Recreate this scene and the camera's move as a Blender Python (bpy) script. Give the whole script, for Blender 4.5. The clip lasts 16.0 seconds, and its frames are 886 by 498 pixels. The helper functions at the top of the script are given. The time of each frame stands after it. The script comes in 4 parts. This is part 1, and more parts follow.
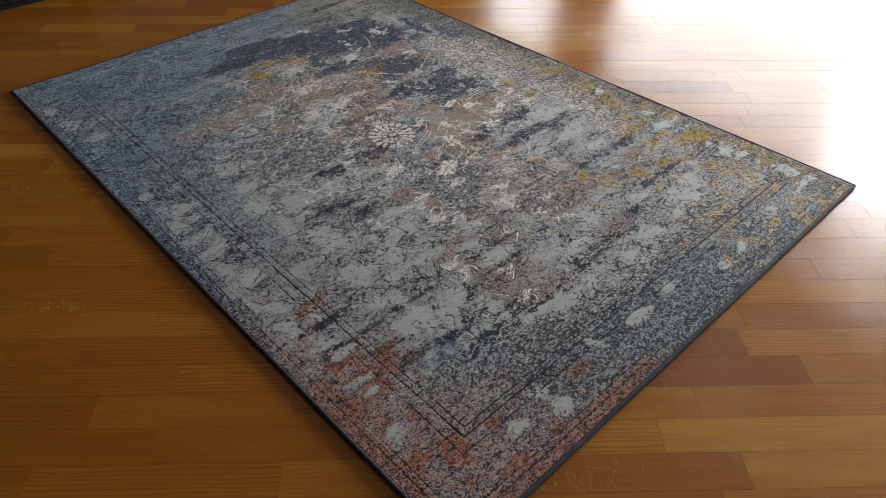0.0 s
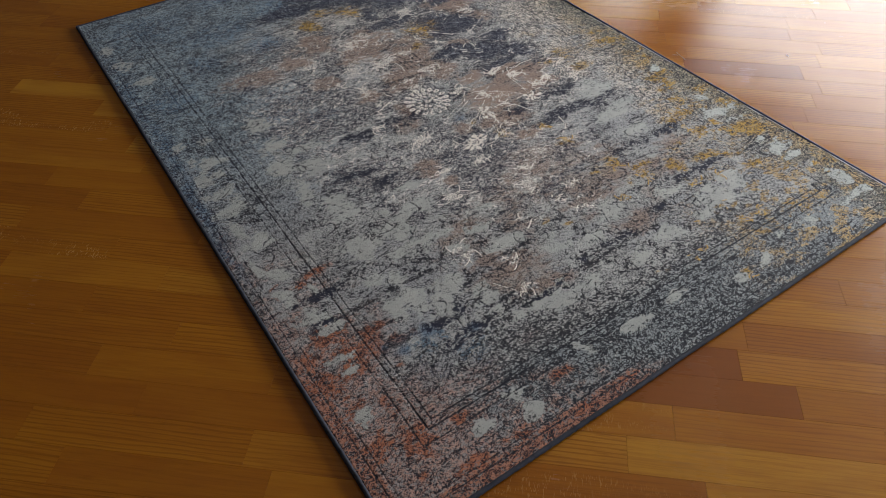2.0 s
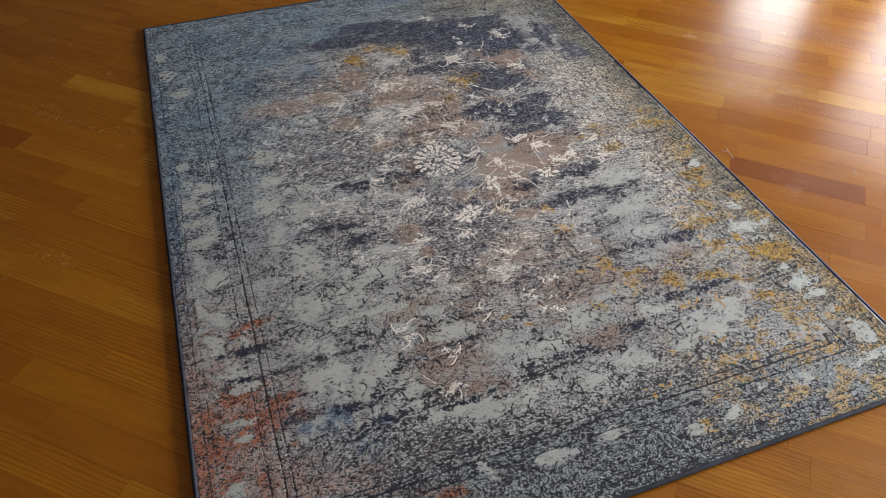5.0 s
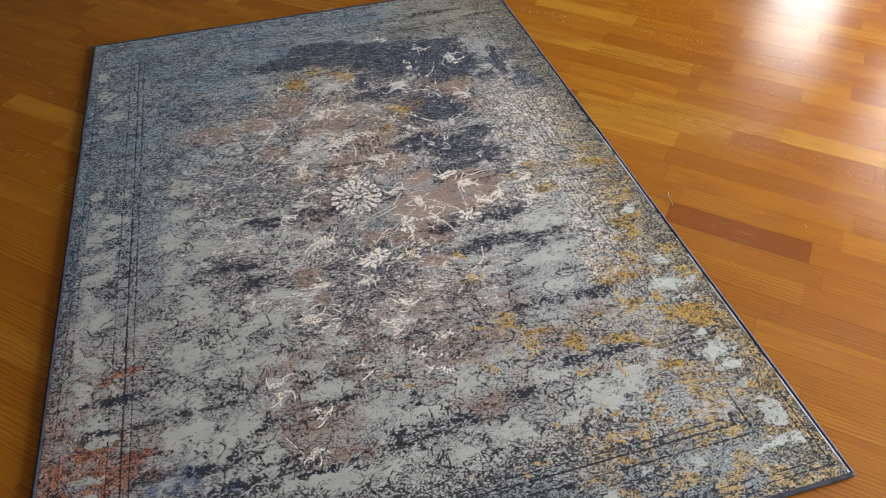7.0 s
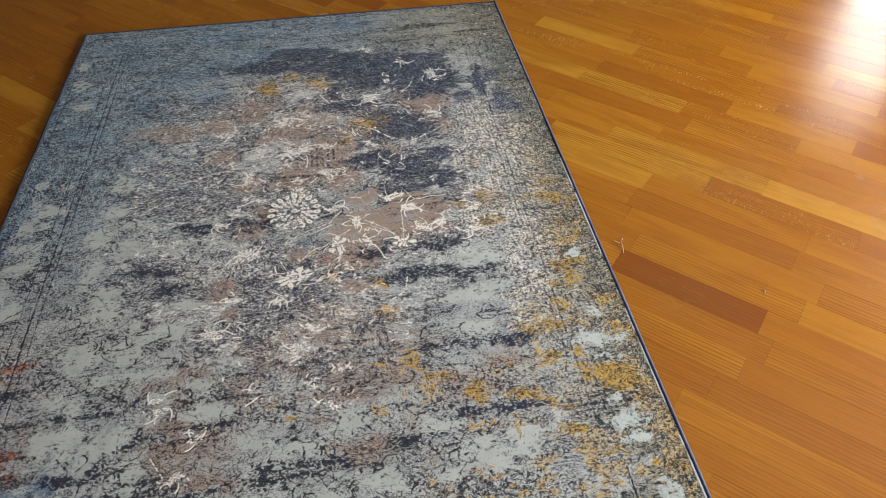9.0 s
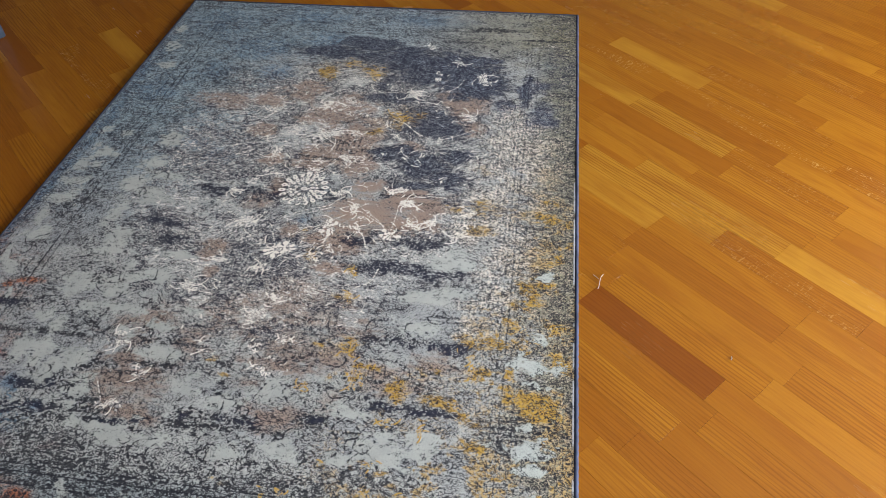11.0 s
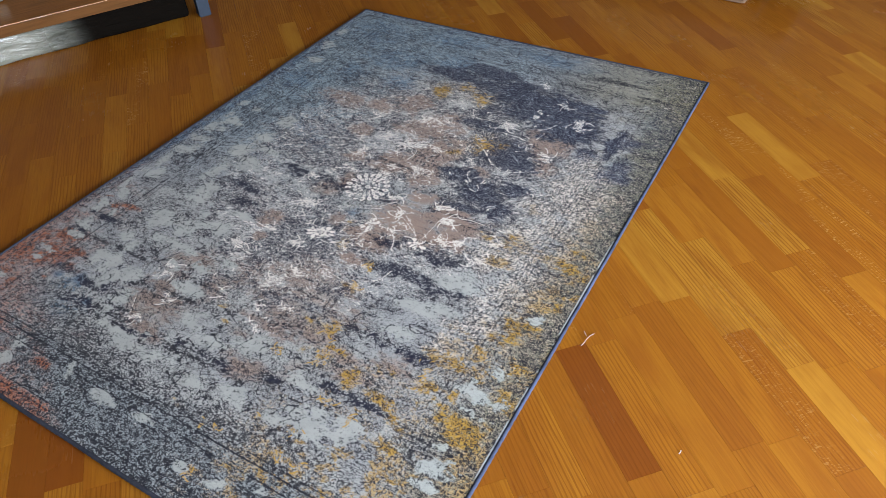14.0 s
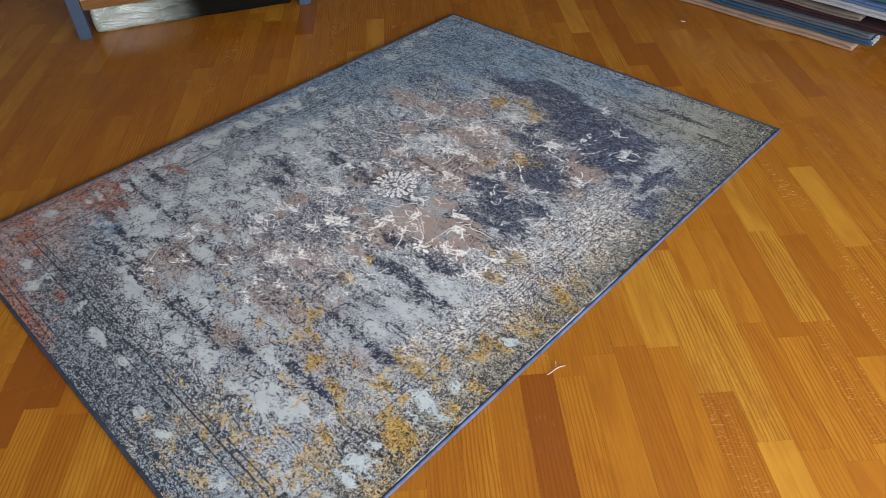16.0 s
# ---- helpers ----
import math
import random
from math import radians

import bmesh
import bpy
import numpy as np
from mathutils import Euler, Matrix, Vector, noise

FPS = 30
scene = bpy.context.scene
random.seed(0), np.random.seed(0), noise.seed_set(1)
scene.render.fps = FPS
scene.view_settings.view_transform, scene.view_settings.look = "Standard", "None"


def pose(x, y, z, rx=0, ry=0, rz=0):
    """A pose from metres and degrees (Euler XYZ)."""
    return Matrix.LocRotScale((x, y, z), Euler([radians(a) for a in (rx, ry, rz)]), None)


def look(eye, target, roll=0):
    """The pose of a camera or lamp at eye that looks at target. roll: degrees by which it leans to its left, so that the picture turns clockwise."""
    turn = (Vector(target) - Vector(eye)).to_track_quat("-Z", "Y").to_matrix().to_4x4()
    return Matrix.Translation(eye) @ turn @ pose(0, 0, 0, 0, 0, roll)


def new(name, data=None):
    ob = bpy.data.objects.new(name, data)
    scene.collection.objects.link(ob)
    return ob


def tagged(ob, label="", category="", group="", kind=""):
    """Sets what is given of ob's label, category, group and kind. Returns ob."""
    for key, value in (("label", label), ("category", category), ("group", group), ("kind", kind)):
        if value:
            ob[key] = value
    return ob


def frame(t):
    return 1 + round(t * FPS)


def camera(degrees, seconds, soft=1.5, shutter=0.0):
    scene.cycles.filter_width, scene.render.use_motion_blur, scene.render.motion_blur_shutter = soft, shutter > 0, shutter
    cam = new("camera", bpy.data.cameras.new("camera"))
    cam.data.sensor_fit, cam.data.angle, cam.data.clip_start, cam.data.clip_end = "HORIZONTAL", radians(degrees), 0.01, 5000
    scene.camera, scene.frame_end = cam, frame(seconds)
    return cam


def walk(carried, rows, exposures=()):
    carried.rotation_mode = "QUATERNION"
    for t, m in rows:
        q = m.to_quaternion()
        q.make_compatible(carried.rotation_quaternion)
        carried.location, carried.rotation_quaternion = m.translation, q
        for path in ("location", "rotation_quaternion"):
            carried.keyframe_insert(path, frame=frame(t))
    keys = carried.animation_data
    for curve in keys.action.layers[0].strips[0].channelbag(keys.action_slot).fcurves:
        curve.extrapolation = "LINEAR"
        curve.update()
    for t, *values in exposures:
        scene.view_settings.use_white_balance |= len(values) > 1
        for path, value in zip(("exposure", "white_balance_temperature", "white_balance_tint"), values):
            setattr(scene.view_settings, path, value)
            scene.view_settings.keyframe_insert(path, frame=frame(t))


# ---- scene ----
cam = camera(63.3, 16.0, 0.5)
PATH = [
    (0, (-0.502, -0.435, 1.258), (0.565, 0.661, -0.03), 1.2),
    (0.5, (-0.461, -0.472, 1.277), (0.492, 0.677, -0.054), 1.2),
    (1, (-0.4, -0.46, 1.287), (0.47, 0.701, -0.09), 0.0),
    (1.5, (-0.363, -0.447, 1.311), (0.48, 0.694, -0.099), 0.0),
    (2, (-0.27, -0.499, 1.352), (0.522, 0.653, -0.079), 0.3),
    (2.5, (-0.183, -0.547, 1.404), (0.521, 0.65, -0.035), 0.5),
    (3, (-0.103, -0.543, 1.427), (0.529, 0.681, -0.023), -0.3),
    (3.2, (-0.084, -0.526, 1.44), (0.542, 0.699, -0.012), 0.1),
    (5.3, (0.277, -0.51, 1.424), (0.73, 0.818, -0.002), 0.4),
    (5.5, (0.329, -0.498, 1.435), (0.747, 0.837, 0.006), -0.6),
    (6, (0.432, -0.453, 1.459), (0.807, 0.883, 0.018), -1.7),
    (6.5, (0.517, -0.448, 1.463), (0.889, 0.887, 0.02), -1.6),
    (7, (0.641, -0.468, 1.461), (1.001, 0.873, 0.022), -0.6),
    (7.5, (0.752, -0.469, 1.452), (1.047, 0.89, 0.015), -0.9),
    (8, (0.863, -0.414, 1.44), (1.104, 0.958, 0.005), -1.2),
    (8.5, (0.926, -0.389, 1.44), (1.148, 0.986, 0.005), -1.0),
    (9, (1.032, -0.426, 1.433), (1.221, 0.96, 0.004), -0.0),
    (9.5, (1.159, -0.464, 1.435), (1.237, 0.933, 0.005), -0.0),
    (9.7, (1.205, -0.459, 1.427), (1.233, 0.944, 0.001), -0.6),
    (11.8, (1.684, -0.421, 1.519), (1.296, 0.91, 0.078), -1.7),
    (12, (1.72, -0.411, 1.522), (1.287, 0.914, 0.088), -2.0),
    (12.5, (1.797, -0.344, 1.522), (1.282, 0.976, 0.111), -2.6),
    (13, (1.871, -0.329, 1.518), (1.282, 0.982, 0.127), -2.4),
    (13.5, (2.002, -0.322, 1.508), (1.3, 0.954, 0.137), -2.5),
    (14, (2.082, -0.338, 1.518), (1.284, 0.89, 0.156), -3.1),
    (14.5, (2.144, -0.292, 1.514), (1.279, 0.895, 0.156), -3.3),
    (15, (2.211, -0.225, 1.51), (1.296, 0.929, 0.157), -3.5),
    (15.5, (2.296, -0.161, 1.512), (1.319, 0.949, 0.165), -3.2),
    (16, (2.39, -0.112, 1.509), (1.307, 0.913, 0.175), -2.8),
]
EXPOSURES = [
    (0.0, 0.12, 6200, 9), (1.5, 0.12, 6250, 10), (3.0, 0.12, 6250, 10), (5.5, 0.54, 6350, 11), (7.0, 0.60, 6350, 10), (9.5, 0.69, 6250, 6),
    (12.5, 0.72, 5850, 10), (16.0, 0.75, 5700, 9),
]
walk(cam, [(t, look(eye, target, roll)) for t, eye, target, roll in PATH], EXPOSURES)

# ---- world and light ----
world = bpy.data.worlds.new("sky")
scene.world = world
world.use_nodes = True
wn, wl = world.node_tree.nodes, world.node_tree.links
sky = wn.new("ShaderNodeTexSky")
sky.sky_type, sky.sun_disc = "NISHITA", False
sky.sun_elevation, sky.sun_rotation = radians(40), radians(70)
wl.new(sky.outputs[0], wn["Background"].inputs[0])
wn["Background"].inputs[1].default_value = 0.12

ROOM = (-4.0, 5.0, -4.0, 6.0, 2.8)      # x0, x1, y0, y1, height
WINDOWS = [(-3.5, -1.0), (-0.3, 3.1), (3.78, 4.62)]   # along the east wall; the first is unseen, added for more southern light
SILL, HEAD = 0.25, 2.0


def window_lamp(y0, y1, radiance):
    lamp = bpy.data.lights.new("window_daylight", "AREA")
    lamp.shape, lamp.size, lamp.size_y = "RECTANGLE", y1 - y0, HEAD - SILL
    lamp.energy = radiance * math.pi * (y1 - y0) * (HEAD - SILL)
    lamp.color = (1.0, 0.98, 0.96)
    ob = new("window_daylight", lamp)
    x, z = ROOM[1] + 0.06, (SILL + HEAD) / 2
    ob.matrix_world = look((x, (y0 + y1) / 2, z), (0, (y0 + y1) / 2, z))


# the middle window's lamp is split, its south part boosted to brighten the near floor
for y0, y1, radiance in ((-3.5, -1.0, 11.5), (-0.3, 0.9, 23.0), (0.9, 3.1, 5.4), (3.78, 4.62, 6.0)):
    window_lamp(y0, y1, radiance)


# ---- materials ----
class Nodes:
    """A short way to write node trees."""

    def __init__(self, name):
        self.mat = bpy.data.materials.new(name)
        self.mat.use_nodes = True
        self.tree = self.mat.node_tree
        self.bsdf = self.tree.nodes["Principled BSDF"]

    def set(self, socket, value):
        if isinstance(value, bpy.types.NodeSocket):
            self.tree.links.new(value, socket)
        else:
            socket.default_value = value

    def node(self, kind, out=0, props=None, **inputs):
        n = self.tree.nodes.new("ShaderNode" + kind)
        for key, value in (props or {}).items():
            setattr(n, key, value)
        for key, value in inputs.items():
            key = int(key[1:]) if key[0] == "i" and key[1:].isdigit() else key.replace("_", " ")
            self.set(n.inputs[key], value)
        return n.outputs[out]

    def math(self, op, a, b=0.0, clamp=False):
        return self.node("Math", 0, {"operation": op, "use_clamp": clamp}, i0=a, i1=b)

    def mix(self, f, a, b, blend="MIX"):
        n = self.tree.nodes.new("ShaderNodeMix")
        n.data_type, n.blend_type = "RGBA", blend
        for slot, value in ((0, f), (6, a), (7, b)):
            if slot and isinstance(value, tuple) and len(value) == 3:
                value = (*value, 1)
            self.set(n.inputs[slot], value)
        return n.outputs[2]

    def noise(self, vector, scale, detail=2.0, rough=0.5, distort=0.0):
        return self.node("TexNoise", 0, None, Vector=vector, Scale=scale, Detail=detail, Roughness=rough, Distortion=distort)

    def ramp(self, f, lo, hi):
        """0 below lo, 1 above hi."""
        return self.node("MapRange", 0, {"interpolation_type": "SMOOTHSTEP"}, Value=f, From_Min=lo, From_Max=hi)

    def scaled(self, vector, scale, rot=0.0, loc=(0, 0, 0)):
        return self.node("Mapping", 0, None, Vector=vector, Scale=scale, Rotation=(0, 0, rot), Location=loc)

    def bump(self, height, strength, distance):
        self.set(self.bsdf.inputs["Normal"], self.node("Bump", 0, None, Height=height, Strength=strength, Distance=distance))

    def done(self, color=None, rough=None, metal=None, coat=None):
        for key, value in (("Base Color", color), ("Roughness", rough), ("Metallic", metal), ("Coat Weight", coat)):
            if value is not None:
                if key == "Base Color" and isinstance(value, tuple):
                    value = (*value, 1)
                self.set(self.bsdf.inputs[key], value)
        return self.mat


PLANK_TURN = radians(-41.5)


def oak(name, per_island, tone_at=None, flecked=False):
    """Varnished oak strips; each strip has its own tone and its own cut of grain."""
    n = Nodes(name)
    if per_island:
        rnd = n.node("NewGeometry", "Random Per Island")
    else:
        rnd = n.node("ObjectInfo", "Random")
    where = n.node("NewGeometry", "Position")
    shift = n.node("CombineXYZ", 0, None, X=n.math("MULTIPLY", rnd, 37.0), Y=n.math("MULTIPLY", rnd, 91.0), Z=rnd)
    p = n.node("VectorMath", 0, {"operation": "ADD"}, i0=n.scaled(where, (1, 1, 1), -PLANK_TURN), i1=shift)
    r2 = n.math("FRACT", n.math("MULTIPLY", rnd, 7.31))
    r3 = n.math("FRACT", n.math("MULTIPLY", rnd, 17.77))
    tone = n.node("ValToRGB", 0, None, Fac=rnd if tone_at is None else tone_at)
    ramp = tone.node.color_ramp
    ramp.elements[0].position, ramp.elements[0].color = 0.0, (0.205, 0.058, 0.005, 1)
    ramp.elements[1].position, ramp.elements[1].color = 1.0, (0.45, 0.212, 0.018, 1)
    for at, c in ((0.05, (0.300, 0.105, 0.007, 1)), (0.5, (0.355, 0.135, 0.008, 1)), (0.88, (0.395, 0.160, 0.011, 1))):
        ramp.elements.new(at).color = c
    broad = n.noise(n.scaled(p, (2.5, 14, 1)), 1.0, 3.0, 0.55, 0.8)
    grain = n.noise(n.scaled(p, (5, 120, 1)), 1.0, 5.0, 0.7, 0.9)
    pores = n.noise(n.scaled(p, (16, 340, 1)), 1.0, 2.0, 0.5)
    bands = n.node("TexWave", 0, {"wave_type": "BANDS", "bands_direction": "Y"}, Vector=n.scaled(p, (1.1, 9, 1)), Scale=3.2,
                   Distortion=7.0, Detail=3.0, Detail_Scale=0.9)
    c = n.mix(n.math("MULTIPLY", n.ramp(broad, 0.35, 0.75), 0.55), tone, (0.24, 0.070, 0.006), "MIX")
    c = n.mix(n.math("MULTIPLY", n.ramp(bands, 0.55, 1.0), n.math("MULTIPLY", r2, 0.5)), c, (0.15, 0.040, 0.004))
    c = n.mix(n.math("MULTIPLY", n.ramp(grain, 0.40, 0.74), n.math("ADD", 0.16, n.math("MULTIPLY", r3, 0.20))), c, (0.14, 0.036, 0.004))
    c = n.mix(n.math("MULTIPLY", n.ramp(pores, 0.54, 0.72), n.math("ADD", 0.08, n.math("MULTIPLY", r2, 0.22))), c, (0.12, 0.035, 0.005))
    # silver flecks across the grain on the few quarter-sawn strips
    fleck = n.noise(n.scaled(p, (190, 46, 1)), 1.0, 1.0, 0.5, 1.6)
    band = n.ramp(n.noise(n.scaled(p, (3, 16, 1)), 1.0, 1.0), 0.42, 0.62)
    few = 1.9 if flecked else n.math("MULTIPLY", n.math("GREATER_THAN", r3, 0.9), 0.8)
    c = n.mix(n.math("MULTIPLY", n.math("MULTIPLY", n.ramp(fleck, 0.58, 0.68), band), n.math("MULTIPLY", few, 0.28)), c, (0.66, 0.40, 0.12))
    # smudges on the varnish
    worn = n.noise(where, 2.3, 4.0, 0.6)
    rough = n.math("ADD", 0.17, n.math("MULTIPLY", n.ramp(worn, 0.35, 0.7), 0.09))
    rough = n.math("ADD", rough, n.math("MULTIPLY", grain, 0.05))
    wave = n.noise(n.scaled(p, (3, 30, 1)), 1.0, 2.0, 0.5)
    n.bump(n.math("ADD", n.math("MULTIPLY", wave, 0.9), n.math("MULTIPLY", grain, 0.12)), 0.35, 0.0012)
    n.set(n.bsdf.inputs["Specular IOR Level"], 0.40)
    return n.done(c, rough)


def rug_pile():
    """Low pile: ground colour, dark scrolls and light threads, laid out by the weave of the mesh."""
    n = Nodes("rug_pile")
    ground = n.node("Attribute", 0, {"attribute_name": "ground"})
    thread = n.node("Attribute", 0, {"attribute_name": "thread"})
    mask = n.node("Attribute", 0, {"attribute_name": "weave"})
    sep = n.tree.nodes.new("ShaderNodeSeparateColor")
    n.set(sep.inputs[0], mask)
    dark, light, motif = sep.outputs
    navy = n.node("Attribute", "Alpha", {"attribute_name": "weave"})
    p = n.node("TexCoord", "Object")
    scroll = n.noise(n.scaled(p, (1.0, 1.25, 1)), 66.0, 1.3, 0.5, 1.6)
    fine = n.noise(p, 420.0, 1.0, 0.5)
    knots = n.noise(n.scaled(p, (1.0, 0.45, 1)), 900.0, 0.0)

    def curl(scale, loc):
        return n.noise(n.scaled(p, (1.0, 1.2, 1), 0, loc), scale, 1.0, 0.5, 1.2)

    def ridge(field, width):
        """Thin curling strokes where the field crosses its middle."""
        off = n.math("ABSOLUTE", n.math("SUBTRACT", field, 0.5))
        return n.math("ADD", n.math("MULTIPLY", n.math("SUBTRACT", width, off), 60.0), n.math("MULTIPLY", n.math("SUBTRACT", fine, 0.4), 0.6), True)

    hue = n.noise(p, 14.0, 3.0, 0.6)
    c = n.mix(n.math("MULTIPLY", n.ramp(hue, 0.3, 0.7), 0.22), ground, (0.16, 0.17, 0.19))
    # filled forms in the thread's colour
    form = n.noise(n.scaled(p, (1, 1.2, 1), 0, (11, 2, 0)), 62.0, 1.2, 0.5, 1.4)
    fill = n.math("ADD", n.math("MULTIPLY", n.math("SUBTRACT", form, 0.5), 14.0), n.math("MULTIPLY", n.math("SUBTRACT", light, 0.66), 7.0))
    fill = n.math("ADD", n.math("ADD", fill, 0.5), n.math("MULTIPLY", n.math("SUBTRACT", fine, 0.5), 0.8), True)
    fill = n.math("MULTIPLY", fill, n.ramp(light, 0.01, 0.15))
    c = n.mix(n.math("MULTIPLY", fill, 0.92), c, thread)
    # dark outlines round and between them, and worn dark blots
    width = n.math("SUBTRACT", n.math("MULTIPLY", dark, 0.078), 0.007)
    strokes = n.math("MAXIMUM", n.math("MAXIMUM", ridge(curl(45.0, (3, 7, 0)), width), ridge(curl(64.0, (5, 1, 0)), width)), ridge(curl(92.0, (8, 4, 0)), width))
    blot = n.math("ADD", n.math("MULTIPLY", n.math("SUBTRACT", scroll, 0.5), 15.0), n.math("MULTIPLY", n.math("SUBTRACT", dark, 0.66), 8.0))
    blot = n.math("ADD", n.math("ADD", blot, 0.3), n.math("MULTIPLY", n.math("SUBTRACT", fine, 0.5), 1.0), True)
    ink = n.math("MAXIMUM", n.math("MULTIPLY", blot, 0.92), n.math("MULTIPLY", strokes, 0.97))
    ink = n.math("MAXIMUM", ink, n.ramp(dark, 0.86, 0.97))
    ink_color = n.mix(navy, (0.014, 0.015, 0.020), (0.011, 0.014, 0.038))
    c = n.mix(ink, c, ink_color)
    # pale threads over all
    lit_width = n.math("SUBTRACT", n.math("MULTIPLY", light, 0.060), 0.010)
    lit = n.math("MAXIMUM", ridge(curl(46.0, (21, 9, 0)), lit_width), n.math("MULTIPLY", ridge(curl(86.0, (2, 15, 0)), lit_width), 0.9))
    lit = n.math("MULTIPLY", lit, n.ramp(light, 0.05, 0.3))
    c = n.mix(n.math("MULTIPLY", lit, 0.85), c, thread)
    drawn = n.math("ADD", n.math("MULTIPLY", n.math("SUBTRACT", motif, 0.45), 5.0), n.math("MULTIPLY", n.math("SUBTRACT", fine, 0.5), 2.0))
    drawn = n.math("MULTIPLY", n.math("ADD", drawn, 0.5, True), n.ramp(motif, 0.05, 0.2))
    c = n.mix(drawn, c, thread)
    rib = n.node("TexWave", 0, {"wave_type": "BANDS", "bands_direction": "X"}, Vector=p, Scale=62.0, Distortion=1.5, Detail=1.0)
    shade = n.math("ADD", n.math("MULTIPLY", knots, 0.35), n.math("MULTIPLY", rib, 0.12))
    c = n.mix(n.math("MULTIPLY", shade, 0.6), c, n.mix(0.55, c, (0.0, 0.0, 0.0)))
    relief = n.math("ADD", n.math("MULTIPLY", n.math("SUBTRACT", 1.0, ink), 0.6), n.math("MULTIPLY", fine, 0.5))
    relief = n.math("ADD", relief, n.math("MULTIPLY", n.math("MAXIMUM", lit, drawn), 0.4))
    n.bump(relief, 0.5, 0.0016)
    n.set(n.bsdf.inputs["Sheen Weight"], 0.05)
    n.set(n.bsdf.inputs["Sheen Roughness"], 0.5)
    n.set(n.bsdf.inputs["Specular IOR Level"], 0.12)
    return n.done(c, 0.75)


def plain(name, color, rough=0.6, vary=0.15, scale=30.0, metal=0.0, relief=0.0, stretch=(1, 1, 1), gloss=0.5):
    n = Nodes(name)
    p = n.scaled(n.node("TexCoord", "Object"), stretch)
    a, b = n.noise(p, scale, 4.0, 0.6), n.noise(p, scale * 0.12, 2.0)
    dark = tuple(v * (1 - vary) for v in color)
    pale = tuple(min(1, v * (1 + vary)) for v in color)
    c = n.mix(b, dark, pale)
    c = n.mix(n.math("MULTIPLY", n.ramp(a, 0.4, 0.7), 0.5), c, tuple(v * (1 - 1.6 * vary) for v in color))
    n.set(n.bsdf.inputs["Specular IOR Level"], gloss)
    if relief:
        n.bump(a, 0.6, relief)
    return n.done(c, n.math("ADD", rough - 0.05, n.math("MULTIPLY", a, 0.1)), metal)


def woollen(name, color):
    """Felted blanket cloth with flecks and a soft nap."""
    n = Nodes(name)
    p = n.node("TexCoord", "Object")
    nap, soft = n.noise(p, 260.0, 3.0, 0.7), n.noise(p, 9.0, 3.0, 0.6)
    c = n.mix(soft, tuple(v * 0.75 for v in color), tuple(v * 1.15 for v in color))
    c = n.mix(n.math("MULTIPLY", n.ramp(nap, 0.4, 0.7), 0.3), c, tuple(v * 0.55 for v in color))
    n.bump(nap, 0.5, 0.002)
    n.set(n.bsdf.inputs["Specular IOR Level"], 0.15)
    return n.done(c, 0.95)


def film_wrap():
    """Clear plastic film, crinkled; window reflection painted pale at one end, shade painted dark beyond."""
    n = Nodes("film_wrap")
    p = n.node("TexCoord", "Object")
    crease = n.noise(n.scaled(p, (6, 6, 24), 0.4), 1.0, 5.0, 0.6, 0.4)
    # reflection coloured in at low x, with darker creases, fading to near-black shade
    pale = n.ramp(n.math("ADD", n.node("SeparateXYZ", 0, None, Vector=p), n.math("MULTIPLY", n.noise(p, 9.0, 3.0), 0.12)), 0.58, 0.24)
    c = n.mix(pale, (0.006, 0.005, 0.004), (0.22, 0.23, 0.19))
    c = n.mix(n.math("MULTIPLY", n.ramp(crease, 0.5, 0.62), n.math("MULTIPLY", pale, 0.6)), c, (0.12, 0.14, 0.11))
    n.bump(crease, 0.9, 0.03)
    n.set(n.bsdf.inputs["Specular IOR Level"], n.math("MULTIPLY", pale, 0.9))
    return n.done(c, n.math("SUBTRACT", 0.5, n.math("MULTIPLY", pale, 0.38)))


OAK_PIECE = oak("oak_strip", False)
OAK_REST = oak("oak_strip_far", True)
OAK_DARK = oak("oak_strip_dark", False, 0.0)
OAK_DEEP = oak("oak_strip_deep", False, 0.08)
OAK_PALE = oak("oak_strip_pale", False, 0.98)
OAK_FLECK = oak("oak_strip_flecked", False, 0.4, True)
PILE = rug_pile()
BINDING = plain("rug_binding", (0.045, 0.050, 0.068), 0.7, 0.5, 45.0, 0.0, 0.0015, gloss=0.15)
# copy for the east edge, with the window's light put into its colour
BINDING_LIT = plain("rug_binding_lit", (0.065, 0.080, 0.135), 0.65, 0.6, 22.0, 0.0, 0.0015, gloss=0.2)
BACKING = plain("rug_backing", (0.10, 0.10, 0.11), 0.9)
SUBFLOOR = plain("dark_joint", (0.06, 0.018, 0.004), 0.9)
# tones of the unseen walls and ceiling, lowered to weaken the fill light
UNSEEN_WALL = plain("unseen_wall_dark", (0.12, 0.105, 0.09), 0.85, 0.04, 20.0, 0.0, 0.001)
CEILING = plain("grey_ceiling", (0.25, 0.245, 0.235), 0.9, 0.03)
WINDOW_PAINT = plain("window_paint", (0.70, 0.70, 0.68), 0.4, 0.05)
STEEL = plain("blue_grey_steel", (0.030, 0.043, 0.066), 0.55, 0.12, 40.0, 0.0, 0.0003, gloss=0.2)
RUBBER = plain("black_foot", (0.02, 0.02, 0.022), 0.7)
SHELF_WOOD = plain("oiled_board", (0.34, 0.13, 0.022), 0.22, 0.30, 6.0, 0.0, 0.0004, (1, 14, 14))
SHELF_EDGE = plain("sawn_board_edge", (0.12, 0.052, 0.014), 0.7, 0.28, 8.0, 0.0, 0.0004, (1, 12, 12), 0.12)
FILM = film_wrap()
LINT = plain("white_lint", (0.52, 0.46, 0.38), 0.9, 0.05)


def glass():
    n = Nodes("window_glass")
    n.set(n.bsdf.inputs["Transmission Weight"], 1.0)
    return n.done((0.95, 0.97, 0.96), 0.02)


